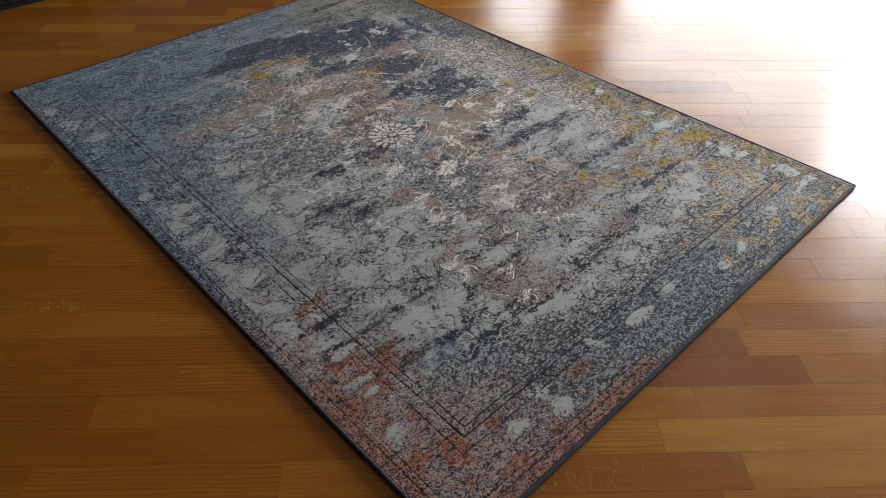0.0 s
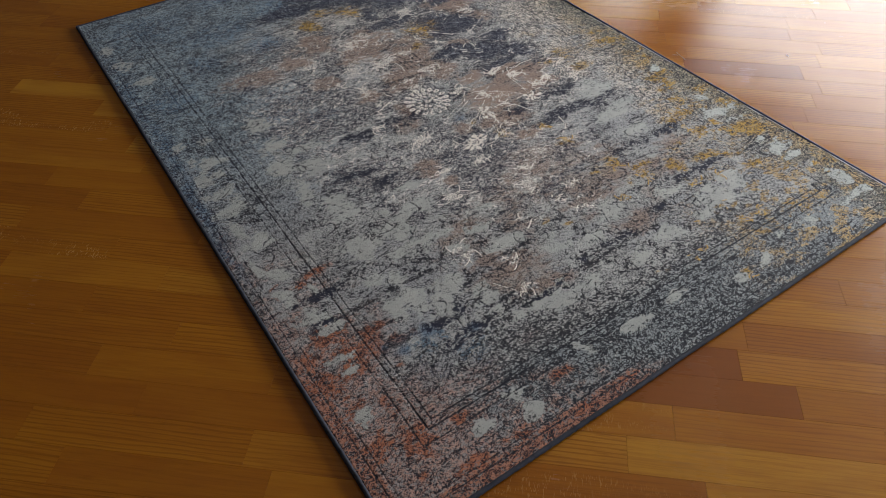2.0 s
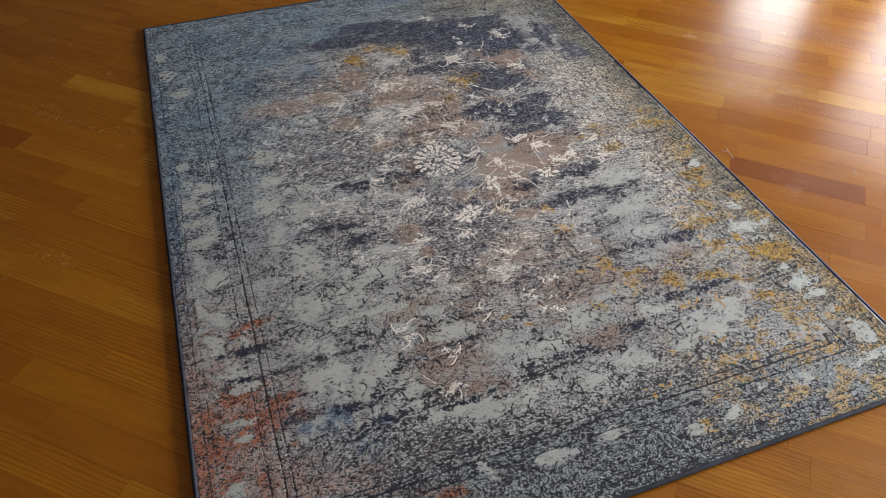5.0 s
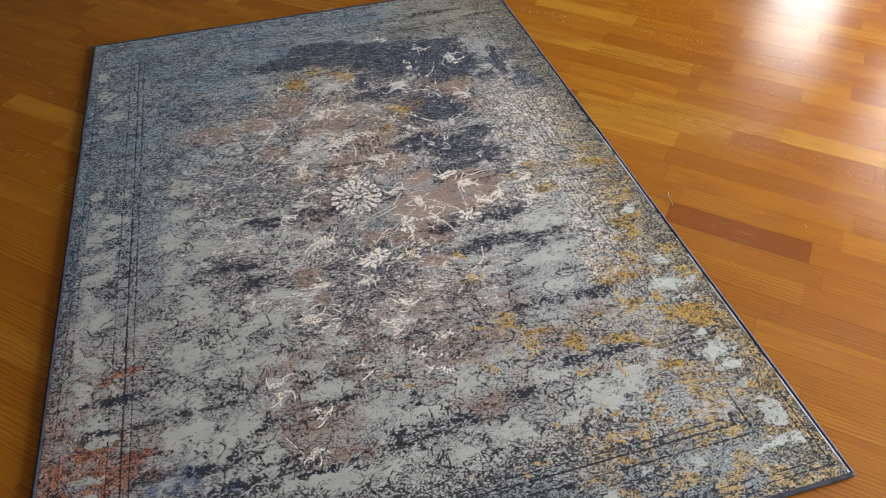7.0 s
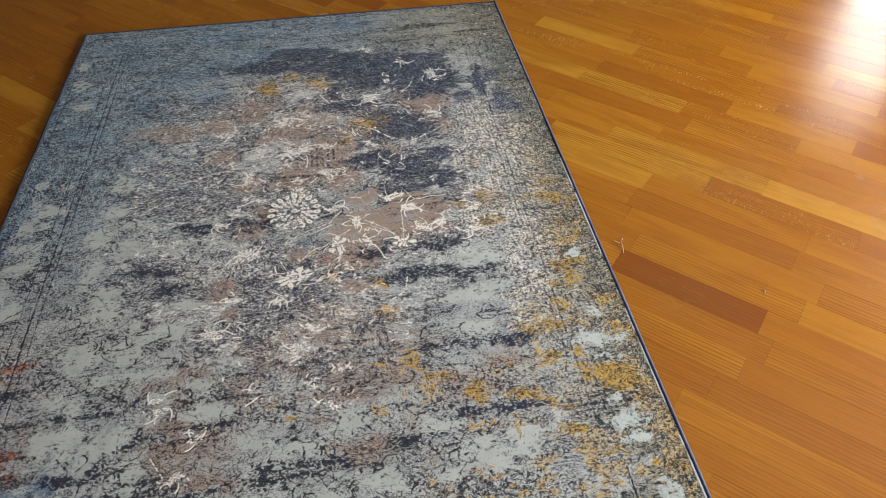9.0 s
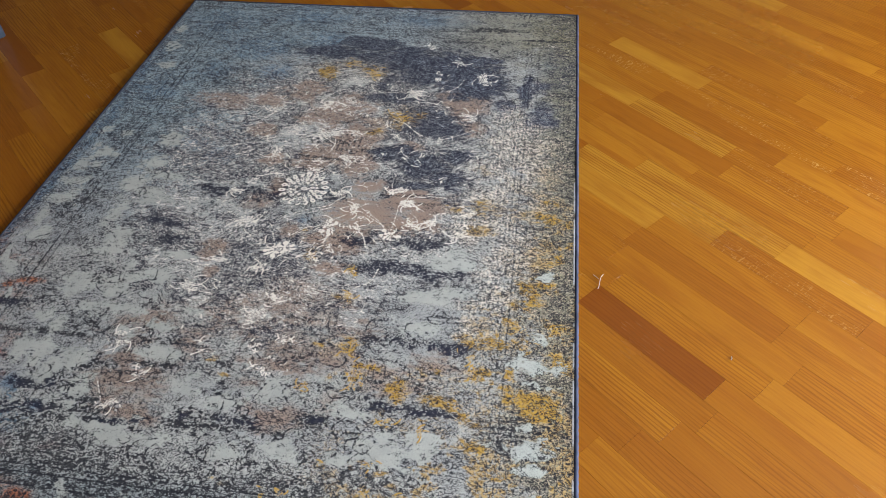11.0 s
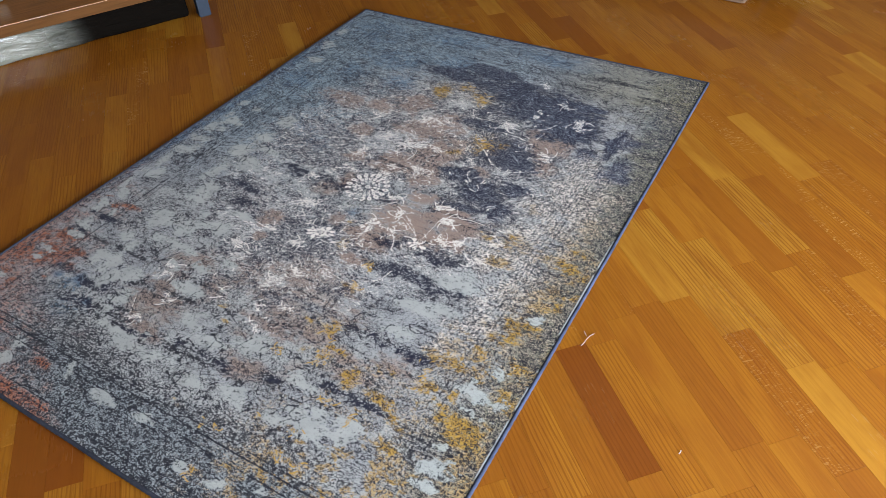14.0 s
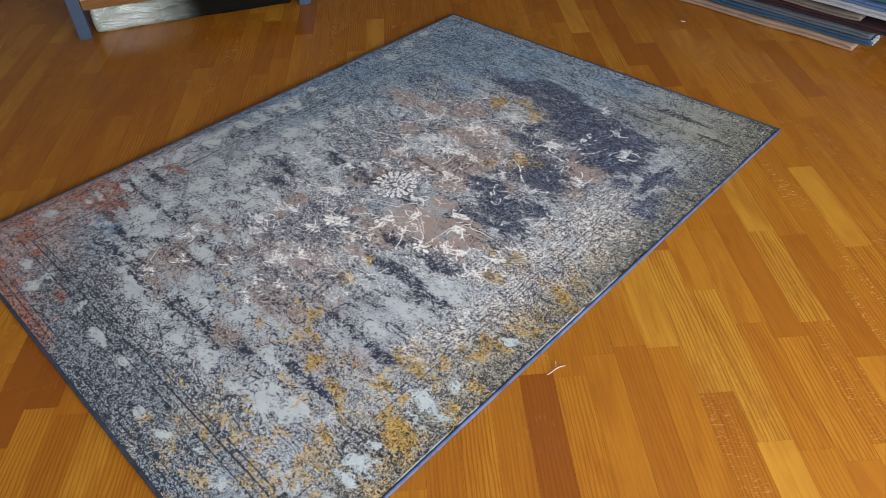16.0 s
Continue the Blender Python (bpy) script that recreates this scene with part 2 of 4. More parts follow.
GLASS = glass()


# ---- building helpers ----
def mesh_of(name, bm, material, smooth=False):
    me = bpy.data.meshes.new(name)
    bm.normal_update()
    bm.to_mesh(me)
    bm.free()
    me.materials.append(material)
    if smooth:
        me.polygons.foreach_set("use_smooth", [True] * len(me.polygons))
    return me


def part(name, bm, material, parent=None, label="", smooth=False):
    ob = new(name, mesh_of(name, bm, material, smooth))
    ob.parent = parent
    return tagged(ob, label)


def box(x0, x1, y0, y1, z0, z1, bevel=0.0, segments=2, bm=None):
    bm = bm or bmesh.new()
    r = bmesh.ops.create_cube(bm, size=1.0, matrix=Matrix.Translation(((x0 + x1) / 2, (y0 + y1) / 2, (z0 + z1) / 2))
                              @ Matrix.Diagonal((x1 - x0, y1 - y0, z1 - z0, 1)))
    if bevel:
        edges = {e for v in r["verts"] for e in v.link_edges}
        bmesh.ops.bevel(bm, geom=list(edges), offset=bevel, segments=segments, affect="EDGES", profile=0.6)
    return bm


def empty(name, m=None):
    ob = new(name)
    ob.empty_display_size = 0.1
    if m is not None:
        ob.matrix_world = m
    return ob


# ---- the room: walls and ceiling are unseen, toned dark to cut bounced light ----
X0, X1, Y0, Y1, H = ROOM
floor = tagged(part("floor", box(X0 - 0.2, X1 + 0.2, Y0 - 0.2, Y1 + 0.2, -0.12, -0.0045), SUBFLOOR),
               "varnished honey-brown oak strip floor", "floor", "", "structure")
tagged(part("wall_south", box(X0 - 0.2, X1 + 0.2, Y0 - 0.2, Y0, 0, H), UNSEEN_WALL), "unseen wall, toned dark to cut bounced light", "wall", "", "structure")
tagged(part("wall_north", box(X0 - 0.2, X1 + 0.2, Y1, Y1 + 0.2, 0, H), UNSEEN_WALL), "unseen wall, toned dark to cut bounced light", "wall", "", "structure")
tagged(part("wall_west", box(X0 - 0.2, X0, Y0, Y1, 0, H), UNSEEN_WALL), "unseen wall, toned dark to cut bounced light", "wall", "", "structure")
tagged(part("ceiling", box(X0 - 0.2, X1 + 0.2, Y0 - 0.2, Y1 + 0.2, H, H + 0.2), CEILING), "unseen ceiling, toned down to cut bounced light", "ceiling", "", "structure")
east = bmesh.new()
cuts = [Y0] + [v for w in WINDOWS for v in w] + [Y1]
for a, b in zip(cuts[::2], cuts[1::2]):
    box(X1, X1 + 0.2, a, b, 0, H, bm=east)
for a, b in WINDOWS:
    box(X1, X1 + 0.2, a, b, 0, SILL, bm=east)
    box(X1, X1 + 0.2, a, b, HEAD, H, bm=east)
tagged(part("wall_east", east, UNSEEN_WALL), "unseen wall with tall window openings, toned dark to cut bounced light", "wall", "", "structure")
for i, (a, b) in enumerate(WINDOWS):
    # window_1 is an added light source; the other two show in the floor's gloss
    win = tagged(empty("window_%d" % (i + 1), Matrix.Translation((X1 + 0.14, a, SILL))), "tall bright window in a white frame", "window", "", "structure")
    w, h = b - a, HEAD - SILL
    bm = bmesh.new()
    for y0, y1, z0, z1 in ((0, w, 0, 0.05), (0, w, h - 0.05, h), (0, 0.05, 0.05, h - 0.05), (w - 0.05, w, 0.05, h - 0.05)):
        box(-0.03, 0.03, y0, y1, z0, z1, bm=bm)
    part("window_frame", bm, WINDOW_PAINT, win)
    pane = part("pane", box(-0.004, 0.004, 0.05, w - 0.05, 0.05, h - 0.05), GLASS, win)
    pane.visible_shadow = False

# ---- the rug ----
RUG_W, RUG_L = 1.65, 2.32
CORNERS = [Vector(c) for c in ((-0.029, -0.011), (1.673, -0.002), (1.630, 2.362), (-0.004, 2.306))]   # it lies a little out of square
PILE_TOP = 0.010

# motifs of the pattern: along the width, along the length, half-width, half-length
BARE = [
    (0.042, 2.068, 0.018, 0.032), (0.1, 1.272, 0.043, 0.036), (0.073, 1.197, 0.018, 0.029), (0.122, 1.212, 0.022, 0.015), (0.088, 1.126, 0.038, 0.014),
    (0.097, 1.042, 0.044, 0.035), (0.069, 0.96, 0.013, 0.041), (0.106, 0.876, 0.026, 0.027), (0.062, 0.831, 0.011, 0.049), (0.107, 0.742, 0.027, 0.023),
    (0.076, 0.673, 0.02, 0.036), (0.14, 0.662, 0.006, 0.017), (0.11, 0.57, 0.037, 0.028), (0.126, 0.514, 0.024, 0.011), (0.103, 0.395, 0.016, 0.008),
    (0.061, 1.389, 0.026, 0.025), (0.144, 1.373, 0.015, 0.019), (0.066, 1.943, 0.031, 0.034), (0.087, 1.81, 0.034, 0.028), (0.113, 0.549, 0.021, 0.017),
    (0.094, 0.433, 0.025, 0.012), (0.072, 0.269, 0.017, 0.022), (0.277, 0.104, 0.025, 0.022), (0.376, 0.141, 0.027, 0.017),
]
BARE_MORE = [
    (0.38, 0.085, 0.018, 0.019), (0.741, 0.129, 0.03, 0.015), (0.867, 0.128, 0.027, 0.011), (1.035, 0.085, 0.02, 0.01), (0.58, 0.142, 0.022, 0.021),
    (1.154, 0.082, 0.021, 0.01), (1.568, 0.679, 0.037, 0.025), (1.541, 0.592, 0.048, 0.022), (1.552, 0.536, 0.038, 0.012), (1.544, 0.418, 0.023, 0.014),
    (1.543, 0.368, 0.047, 0.018), (1.564, 0.318, 0.025, 0.011), (1.567, 0.261, 0.017, 0.011), (1.581, 0.168, 0.02, 0.032), (1.518, 0.098, 0.039, 0.009),
    (1.58, 0.09, 0.016, 0.017), (1.253, 0.122, 0.033, 0.014), (1.346, 0.105, 0.023, 0.016),
]
BARE_FIELD = [
    (0.301, 1.359, 0.028, 0.041), (0.301, 1.225, 0.03, 0.035), (0.362, 1.178, 0.071, 0.017), (0.284, 1.132, 0.028, 0.035), (0.365, 1.079, 0.055, 0.027),
    (0.292, 0.982, 0.027, 0.042), (0.345, 0.891, 0.033, 0.048), (0.317, 0.714, 0.047, 0.053), (0.428, 0.705, 0.032, 0.06), (0.424, 0.793, 0.025, 0.018),
    (0.517, 0.766, 0.05, 0.026), (0.435, 0.648, 0.066, 0.013), (0.292, 0.597, 0.023, 0.027), (0.337, 0.546, 0.015, 0.037), (0.293, 0.498, 0.017, 0.047),
    (0.342, 0.482, 0.024, 0.055), (0.393, 0.434, 0.029, 0.037), (0.432, 0.467, 0.022, 0.026), (0.391, 0.632, 0.039, 0.015), (0.475, 0.377, 0.033, 0.035),
    (0.512, 0.308, 0.025, 0.02), (0.624, 0.28, 0.032, 0.023), (0.716, 0.289, 0.051, 0.017), (0.861, 0.275, 0.042, 0.021),
]
BARE_FIELD_MORE = [
    (0.895, 0.285, 0.035, 0.019), (1.011, 0.295, 0.046, 0.032), (0.738, 0.428, 0.044, 0.026), (0.829, 0.394, 0.035, 0.02), (0.932, 0.45, 0.048, 0.033),
    (1.137, 0.416, 0.044, 0.024), (1.23, 0.324, 0.089, 0.036), (1.317, 0.334, 0.034, 0.055), (1.143, 0.293, 0.036, 0.019), (1.269, 0.778, 0.068, 0.034),
    (1.27, 0.674, 0.057, 0.026), (1.305, 0.913, 0.055, 0.033), (0.606, 0.594, 0.034, 0.016), (0.661, 0.64, 0.04, 0.017), (0.546, 0.848, 0.043, 0.016),
    (0.515, 0.564, 0.033, 0.019), (1.57, 0.879, 0.022, 0.018), (0.476, 0.647, 0.053, 0.02), (0.64, 0.513, 0.051, 0.019), (0.609, 0.307, 0.046, 0.021),
    (0.75, 0.303, 0.035, 0.01),
]
TAUPE = [
    (0.837, 1.574, 0.089, 0.083), (0.938, 1.436, 0.067, 0.101), (0.679, 1.677, 0.053, 0.053), (0.404, 1.605, 0.091, 0.044), (0.562, 1.629, 0.059, 0.039),
    (0.83, 1.326, 0.096, 0.061), (0.944, 1.298, 0.054, 0.049), (1.262, 1.653, 0.066, 0.062), (1.276, 1.549, 0.038, 0.033), (1.089, 1.399, 0.047, 0.029),
    (1.174, 1.146, 0.09, 0.035), (1.024, 1.069, 0.102, 0.081), (1.176, 1.06, 0.071, 0.057), (0.984, 0.949, 0.086, 0.048), (0.918, 0.942, 0.055, 0.031),
    (0.966, 0.854, 0.05, 0.025), (0.734, 1.166, 0.023, 0.045), (0.686, 1.098, 0.041, 0.029), (0.638, 0.899, 0.038, 0.037), (0.662, 0.804, 0.02, 0.023),
    (0.835, 0.971, 0.031, 0.031), (0.676, 1.298, 0.041, 0.032),
]
TAUPE_LOW = [
    (0.936, 0.677, 0.1, 0.054), (0.977, 0.565, 0.062, 0.04), (1.045, 0.564, 0.048, 0.03), (1.202, 0.504, 0.04, 0.026), (1.293, 0.552, 0.04, 0.024),
    (0.725, 0.662, 0.049, 0.028), (0.596, 0.612, 0.037, 0.027), (0.528, 0.564, 0.031, 0.019), (0.585, 0.406, 0.065, 0.034), (0.699, 0.559, 0.034, 0.039),
    (0.653, 0.362, 0.028, 0.03), (0.931, 0.517, 0.06, 0.016), (0.953, 0.372, 0.042, 0.023), (0.89, 0.46, 0.025, 0.012), (1.095, 0.426, 0.018, 0.02),
    (0.566, 0.488, 0.024, 0.015), (0.914, 0.764, 0.051, 0.023), (0.494, 0.597, 0.021, 0.016),
]
NAVY = [
    (1.12, 1.885, 0.163, 0.123), (1.272, 1.787, 0.113, 0.096), (0.85, 2.019, 0.104, 0.052), (0.71, 1.96, 0.094, 0.039), (0.951, 1.754, 0.039, 0.035),
    (1.162, 1.546, 0.101, 0.078), (1.056, 1.372, 0.06, 0.04), (1.161, 1.308, 0.063, 0.056), (1.501, 1.78, 0.041, 0.037), (1.514, 1.577, 0.046, 0.04),
    (1.259, 1.242, 0.058, 0.044), (1.266, 1.369, 0.053, 0.026), (1.395, 1.652, 0.031, 0.048), (1.008, 1.668, 0.077, 0.027),
]
STREAK = [
    (0.639, 1.13, 0.095, 0.022), (0.571, 1.133, 0.057, 0.019), (1.173, 0.867, 0.083, 0.019), (1.272, 0.854, 0.052, 0.017), (1.083, 0.861, 0.03, 0.012),
    (1.224, 0.962, 0.041, 0.013), (1.131, 0.597, 0.022, 0.019), (1.223, 0.621, 0.028, 0.009), (1.331, 0.622, 0.045, 0.009), (0.898, 0.358, 0.034, 0.011),
    (0.845, 0.36, 0.032, 0.008), (0.37, 0.335, 0.039, 0.009), (0.417, 0.405, 0.011, 0.019), (0.365, 0.316, 0.034, 0.008), (0.127, 0.538, 0.039, 0.007),
    (0.084, 0.532, 0.017, 0.006), (1.223, 0.441, 0.052, 0.008), (1.323, 0.426, 0.047, 0.008), (1.172, 0.43, 0.031, 0.006), (1.034, 0.951, 0.031, 0.013),
    (0.489, 0.91, 0.037, 0.01), (0.429, 0.971, 0.059, 0.009), (0.138, 0.632, 0.051, 0.008), (0.769, 0.358, 0.017, 0.011),
]
STREAK_MORE = [
    (1.067, 0.37, 0.018, 0.008), (0.353, 0.391, 0.047, 0.008), (0.614, 0.326, 0.035, 0.005),
]
CREAM = [
    (1.454, 1.534, 0.068, 0.085), (1.477, 1.397, 0.081, 0.091), (1.375, 1.314, 0.063, 0.051), (1.416, 1.187, 0.068, 0.059), (1.415, 1.066, 0.049, 0.049),
    (1.329, 1.068, 0.043, 0.049), (1.468, 1.019, 0.065, 0.058), (1.465, 0.911, 0.056, 0.049), (1.347, 1.005, 0.032, 0.042), (1.41, 0.777, 0.051, 0.045),
    (1.395, 0.689, 0.043, 0.038), (1.384, 0.861, 0.046, 0.03), (1.405, 1.571, 0.031, 0.046),
]
GOLD = [
    (0.729, 1.816, 0.027, 0.036), (0.805, 1.875, 0.036, 0.03), (0.901, 1.824, 0.039, 0.029), (1.049, 1.565, 0.045, 0.032), (0.973, 1.474, 0.018, 0.015),
    (1.405, 1.124, 0.043, 0.025), (1.366, 1.294, 0.021, 0.017), (1.564, 1.159, 0.017, 0.021), (1.575, 1.106, 0.027, 0.026), (1.292, 1.133, 0.023, 0.015),
    (1.387, 1.048, 0.026, 0.015), (1.054, 0.75, 0.026, 0.017), (1.047, 0.855, 0.018, 0.021), (1.082, 0.594, 0.035, 0.021), (1.034, 0.59, 0.024, 0.017),
    (0.924, 0.885, 0.015, 0.017), (0.872, 0.983, 0.009, 0.011), (1.086, 0.502, 0.013, 0.016), (1.154, 0.53, 0.029, 0.008), (1.15, 0.484, 0.011, 0.022),
    (1.235, 0.489, 0.019, 0.035), (1.434, 0.698, 0.035, 0.031), (1.43, 0.632, 0.042, 0.033), (1.415, 0.551, 0.041, 0.034),
]
GOLD_MORE = [
    (1.36, 0.529, 0.036, 0.021), (1.314, 0.546, 0.022, 0.014), (1.276, 0.537, 0.027, 0.013), (1.558, 0.814, 0.021, 0.017),
]
GOLD_B = [
    (1.206, 0.291, 0.018, 0.009), (1.231, 0.267, 0.017, 0.008), (1.256, 0.236, 0.015, 0.009), (1.108, 0.27, 0.012, 0.009), (1.152, 0.208, 0.014, 0.008),
    (1.275, 0.217, 0.012, 0.009), (1.206, 0.224, 0.012, 0.009), (1.22, 0.16, 0.018, 0.011), (1.23, 0.392, 0.023, 0.012), (1.304, 0.378, 0.016, 0.012),
    (0.997, 0.199, 0.011, 0.008), (1.04, 0.199, 0.016, 0.007), (0.891, 0.214, 0.023, 0.007), (0.78, 0.511, 0.018, 0.008), (0.824, 0.473, 0.015, 0.007),
    (1.421, 0.43, 0.039, 0.022), (1.433, 0.352, 0.025, 0.021), (1.005, 0.464, 0.018, 0.011), (1.135, 0.133, 0.027, 0.016), (1.189, 0.088, 0.029, 0.016),
    (1.069, 0.087, 0.022, 0.009),
]
GOLD_C = [
    (1.586, 0.245, 0.027, 0.013), (1.6, 0.211, 0.019, 0.016), (1.619, 0.118, 0.016, 0.024), (1.594, 0.307, 0.018, 0.014), (1.555, 0.808, 0.037, 0.037),
    (1.583, 0.754, 0.03, 0.028), (1.485, 0.493, 0.04, 0.03), (1.551, 0.468, 0.027, 0.016), (1.504, 0.343, 0.02, 0.013), (1.516, 0.299, 0.037, 0.011),
    (1.604, 0.056, 0.023, 0.012), (1.426, 0.158, 0.031, 0.017), (1.362, 0.189, 0.031, 0.015), (1.472, 0.701, 0.044, 0.031), (1.603, 0.665, 0.029, 0.019),
    (1.33, 0.484, 0.027, 0.023),
]
CORAL = [
    (0.108, 0.525, 0.024, 0.011), (0.083, 0.51, 0.01, 0.015), (0.135, 0.465, 0.014, 0.012), (0.116, 0.44, 0.053, 0.028), (0.046, 0.411, 0.027, 0.037),
    (0.041, 0.467, 0.016, 0.033), (0.209, 0.466, 0.022, 0.017), (0.233, 0.409, 0.021, 0.019), (0.27, 0.411, 0.009, 0.011), (0.287, 0.358, 0.016, 0.013),
    (0.182, 0.448, 0.012, 0.026), (0.102, 0.377, 0.027, 0.009), (0.193, 0.354, 0.029, 0.018), (0.063, 0.681, 0.013, 0.017), (0.118, 0.686, 0.021, 0.01),
    (0.169, 0.707, 0.026, 0.014), (0.204, 0.712, 0.019, 0.014), (0.076, 0.719, 0.024, 0.005), (0.162, 0.413, 0.023, 0.019),
]
CORAL_LOW = [
    (0.111, 0.508, 0.045, 0.043), (0.182, 0.43, 0.037, 0.035), (0.117, 0.401, 0.033, 0.026), (0.035, 0.387, 0.033, 0.032), (0.134, 0.274, 0.025, 0.03),
    (0.149, 0.158, 0.036, 0.046), (0.105, 0.08, 0.024, 0.017), (0.063, 0.191, 0.032, 0.036), (0.063, 0.294, 0.024, 0.028), (0.229, 0.164, 0.026, 0.013),
    (0.205, 0.048, 0.048, 0.015), (0.321, 0.058, 0.04, 0.016), (0.48, 0.117, 0.028, 0.014), (0.475, 0.026, 0.034, 0.012), (0.612, 0.034, 0.034, 0.013),
    (0.167, 0.004, 0.017, 0.007),
]
BLUE = [
    (0.364, 1.586, 0.036, 0.028), (0.537, 1.791, 0.046, 0.035), (1.032, 2.232, 0.133, 0.036), (0.685, 2.037, 0.083, 0.041), (0.219, 2.124, 0.124, 0.081),
    (0.417, 1.969, 0.1, 0.054), (0.297, 1.787, 0.057, 0.048), (0.119, 1.648, 0.072, 0.064), (0.032, 1.469, 0.023, 0.171), (0.023, 1.138, 0.015, 0.139),
    (0.026, 1.781, 0.03, 0.169), (0.382, 1.345, 0.05, 0.027), (0.498, 1.303, 0.043, 0.032), (0.85, 1.021, 0.019, 0.021), (0.304, 0.387, 0.023, 0.016),
    (0.404, 0.333, 0.011, 0.009), (0.23, 0.371, 0.016, 0.012), (1.575, 1.933, 0.043, 0.097), (1.592, 1.835, 0.025, 0.054), (1.547, 1.637, 0.031, 0.041),
    (0.012, 0.909, 0.011, 0.098), (0.557, 2.217, 0.13, 0.044),
]
BLOOM = [
    (0.604, 1.566, 0.036), (0.823, 1.445, 0.05), (1.072, 1.702, 0.033), (1.277, 1.579, 0.034), (1.117, 1.34, 0.028),
    (0.915, 1.454, 0.023), (0.682, 1.325, 0.032), (0.825, 1.275, 0.037), (0.71, 1.453, 0.026), (0.937, 1.155, 0.023),
    (1.103, 1.182, 0.023), (1.149, 1.131, 0.025), (1.119, 0.988, 0.033), (1.179, 1.037, 0.021), (1.228, 1.053, 0.021),
    (0.994, 1.088, 0.024), (0.94, 1.004, 0.034), (1.02, 1.002, 0.017), (0.821, 0.9, 0.042), (0.784, 0.831, 0.019),
    (0.692, 1.002, 0.036), (0.62, 0.741, 0.03), (0.662, 0.847, 0.017), (0.522, 0.549, 0.029),
]
BLOOM_MORE = [
    (0.954, 0.923, 0.017), (0.922, 0.888, 0.016), (0.712, 0.745, 0.016), (1.333, 1.095, 0.03), (1.316, 1.011, 0.028),
]
BLOOM_B = [
    (0.833, 0.668, 0.027), (0.836, 0.712, 0.017), (0.867, 0.721, 0.014), (0.835, 0.628, 0.015), (0.929, 0.597, 0.014),
    (0.913, 0.509, 0.029), (0.735, 0.547, 0.02), (0.612, 0.451, 0.019), (0.575, 0.361, 0.019), (0.625, 1.405, 0.015),
    (0.924, 1.323, 0.028), (1.211, 1.921, 0.027), (1.091, 2.02, 0.021), (1.305, 1.826, 0.032), (1.143, 1.817, 0.024),
    (0.795, 1.607, 0.028), (0.85, 1.623, 0.03), (0.883, 1.593, 0.024), (0.765, 1.611, 0.02), (1.34, 1.796, 0.018),
    (1.06, 1.443, 0.018), (0.605, 1.132, 0.019), (0.419, 0.64, 0.001), (0.697, 1.233, 0.016),
]
BLOOM_B_MORE = [
    (0.653, 1.194, 0.015), (0.856, 0.565, 0.013),
]
BLOOM_GOLD = [
    (0.729, 1.816, 0.025), (0.805, 1.875, 0.03), (0.901, 1.824, 0.031), (1.049, 1.565, 0.037), (1.126, 0.505, 0.036),
    (1.053, 0.748, 0.019), (1.046, 0.85, 0.015), (1.205, 0.289, 0.017), (1.206, 0.224, 0.018), (1.108, 0.27, 0.012),
    (1.23, 0.392, 0.018), (1.304, 0.378, 0.014), (1.275, 0.217, 0.013), (1.005, 0.464, 0.014), (1.22, 0.16, 0.015),
    (1.092, 0.58, 0.016), (1.388, 0.603, 0.019), (1.404, 0.546, 0.018), (0.997, 0.199, 0.01), (1.063, 0.076, 0.012),
    (1.037, 0.2, 0.01),
]
BLOOM_DARK = [
    (0.373, 0.747, 0.038), (0.492, 0.725, 0.037), (0.529, 0.998, 0.021), (0.715, 0.9, 0.03), (0.819, 0.44, 0.018),
    (0.866, 0.417, 0.015), (0.754, 0.355, 0.029), (0.885, 0.358, 0.022), (1.055, 0.374, 0.022), (0.578, 0.543, 0.026),
    (0.12, 1.176, 0.044), (0.121, 0.99, 0.035), (0.114, 1.37, 0.043), (0.108, 0.841, 0.027), (0.653, 0.459, 0.02),
    (0.979, 0.334, 0.015), (1.083, 0.276, 0.017), (1.135, 0.228, 0.017), (0.805, 0.33, 0.017), (0.937, 0.271, 0.019),
    (0.832, 0.277, 0.018), (0.697, 0.775, 0.017), (0.427, 0.767, 0.001), (0.33, 0.8, 0.019),
]
BLOOM_DARK_MORE = [
    (0.559, 0.665, 0.021), (0.423, 0.587, 0.018), (0.493, 0.465, 0.017), (0.75, 1.16, 0.002),
]
STEMS = [
    [(0.840, 0.962), (0.877, 0.998), (0.943, 1.013)],
    [(0.906, 1.091), (0.846, 1.067), (0.794, 1.035)],
    [(1.015, 1.094), (1.078, 1.045), (1.112, 0.993)],
    [(1.006, 1.018), (1.044, 0.979), (1.061, 0.935)],
    [(0.776, 1.263), (0.704, 1.225), (0.656, 1.206)],
    [(0.808, 1.386), (0.780, 1.350), (0.698, 1.319)],
    [(0.866, 1.356), (0.903, 1.319), (0.975, 1.305)],
    [(0.900, 1.247), (0.832, 1.266), (0.760, 1.268)],
    [(1.142, 1.207), (1.171, 1.162), (1.212, 1.168), (1.259, 1.166)],
    [(1.248, 1.097), (1.211, 1.053), (1.168, 1.041)],
    [(0.740, 1.606), (0.787, 1.689), (0.826, 1.712)],
    [(0.618, 1.039), (0.694, 1.005), (0.759, 1.002), (0.782, 0.965), (0.804, 0.915)],
    [(1.045, 1.552), (1.115, 1.484), (1.184, 1.446), (1.248, 1.479), (1.288, 1.574)],
]
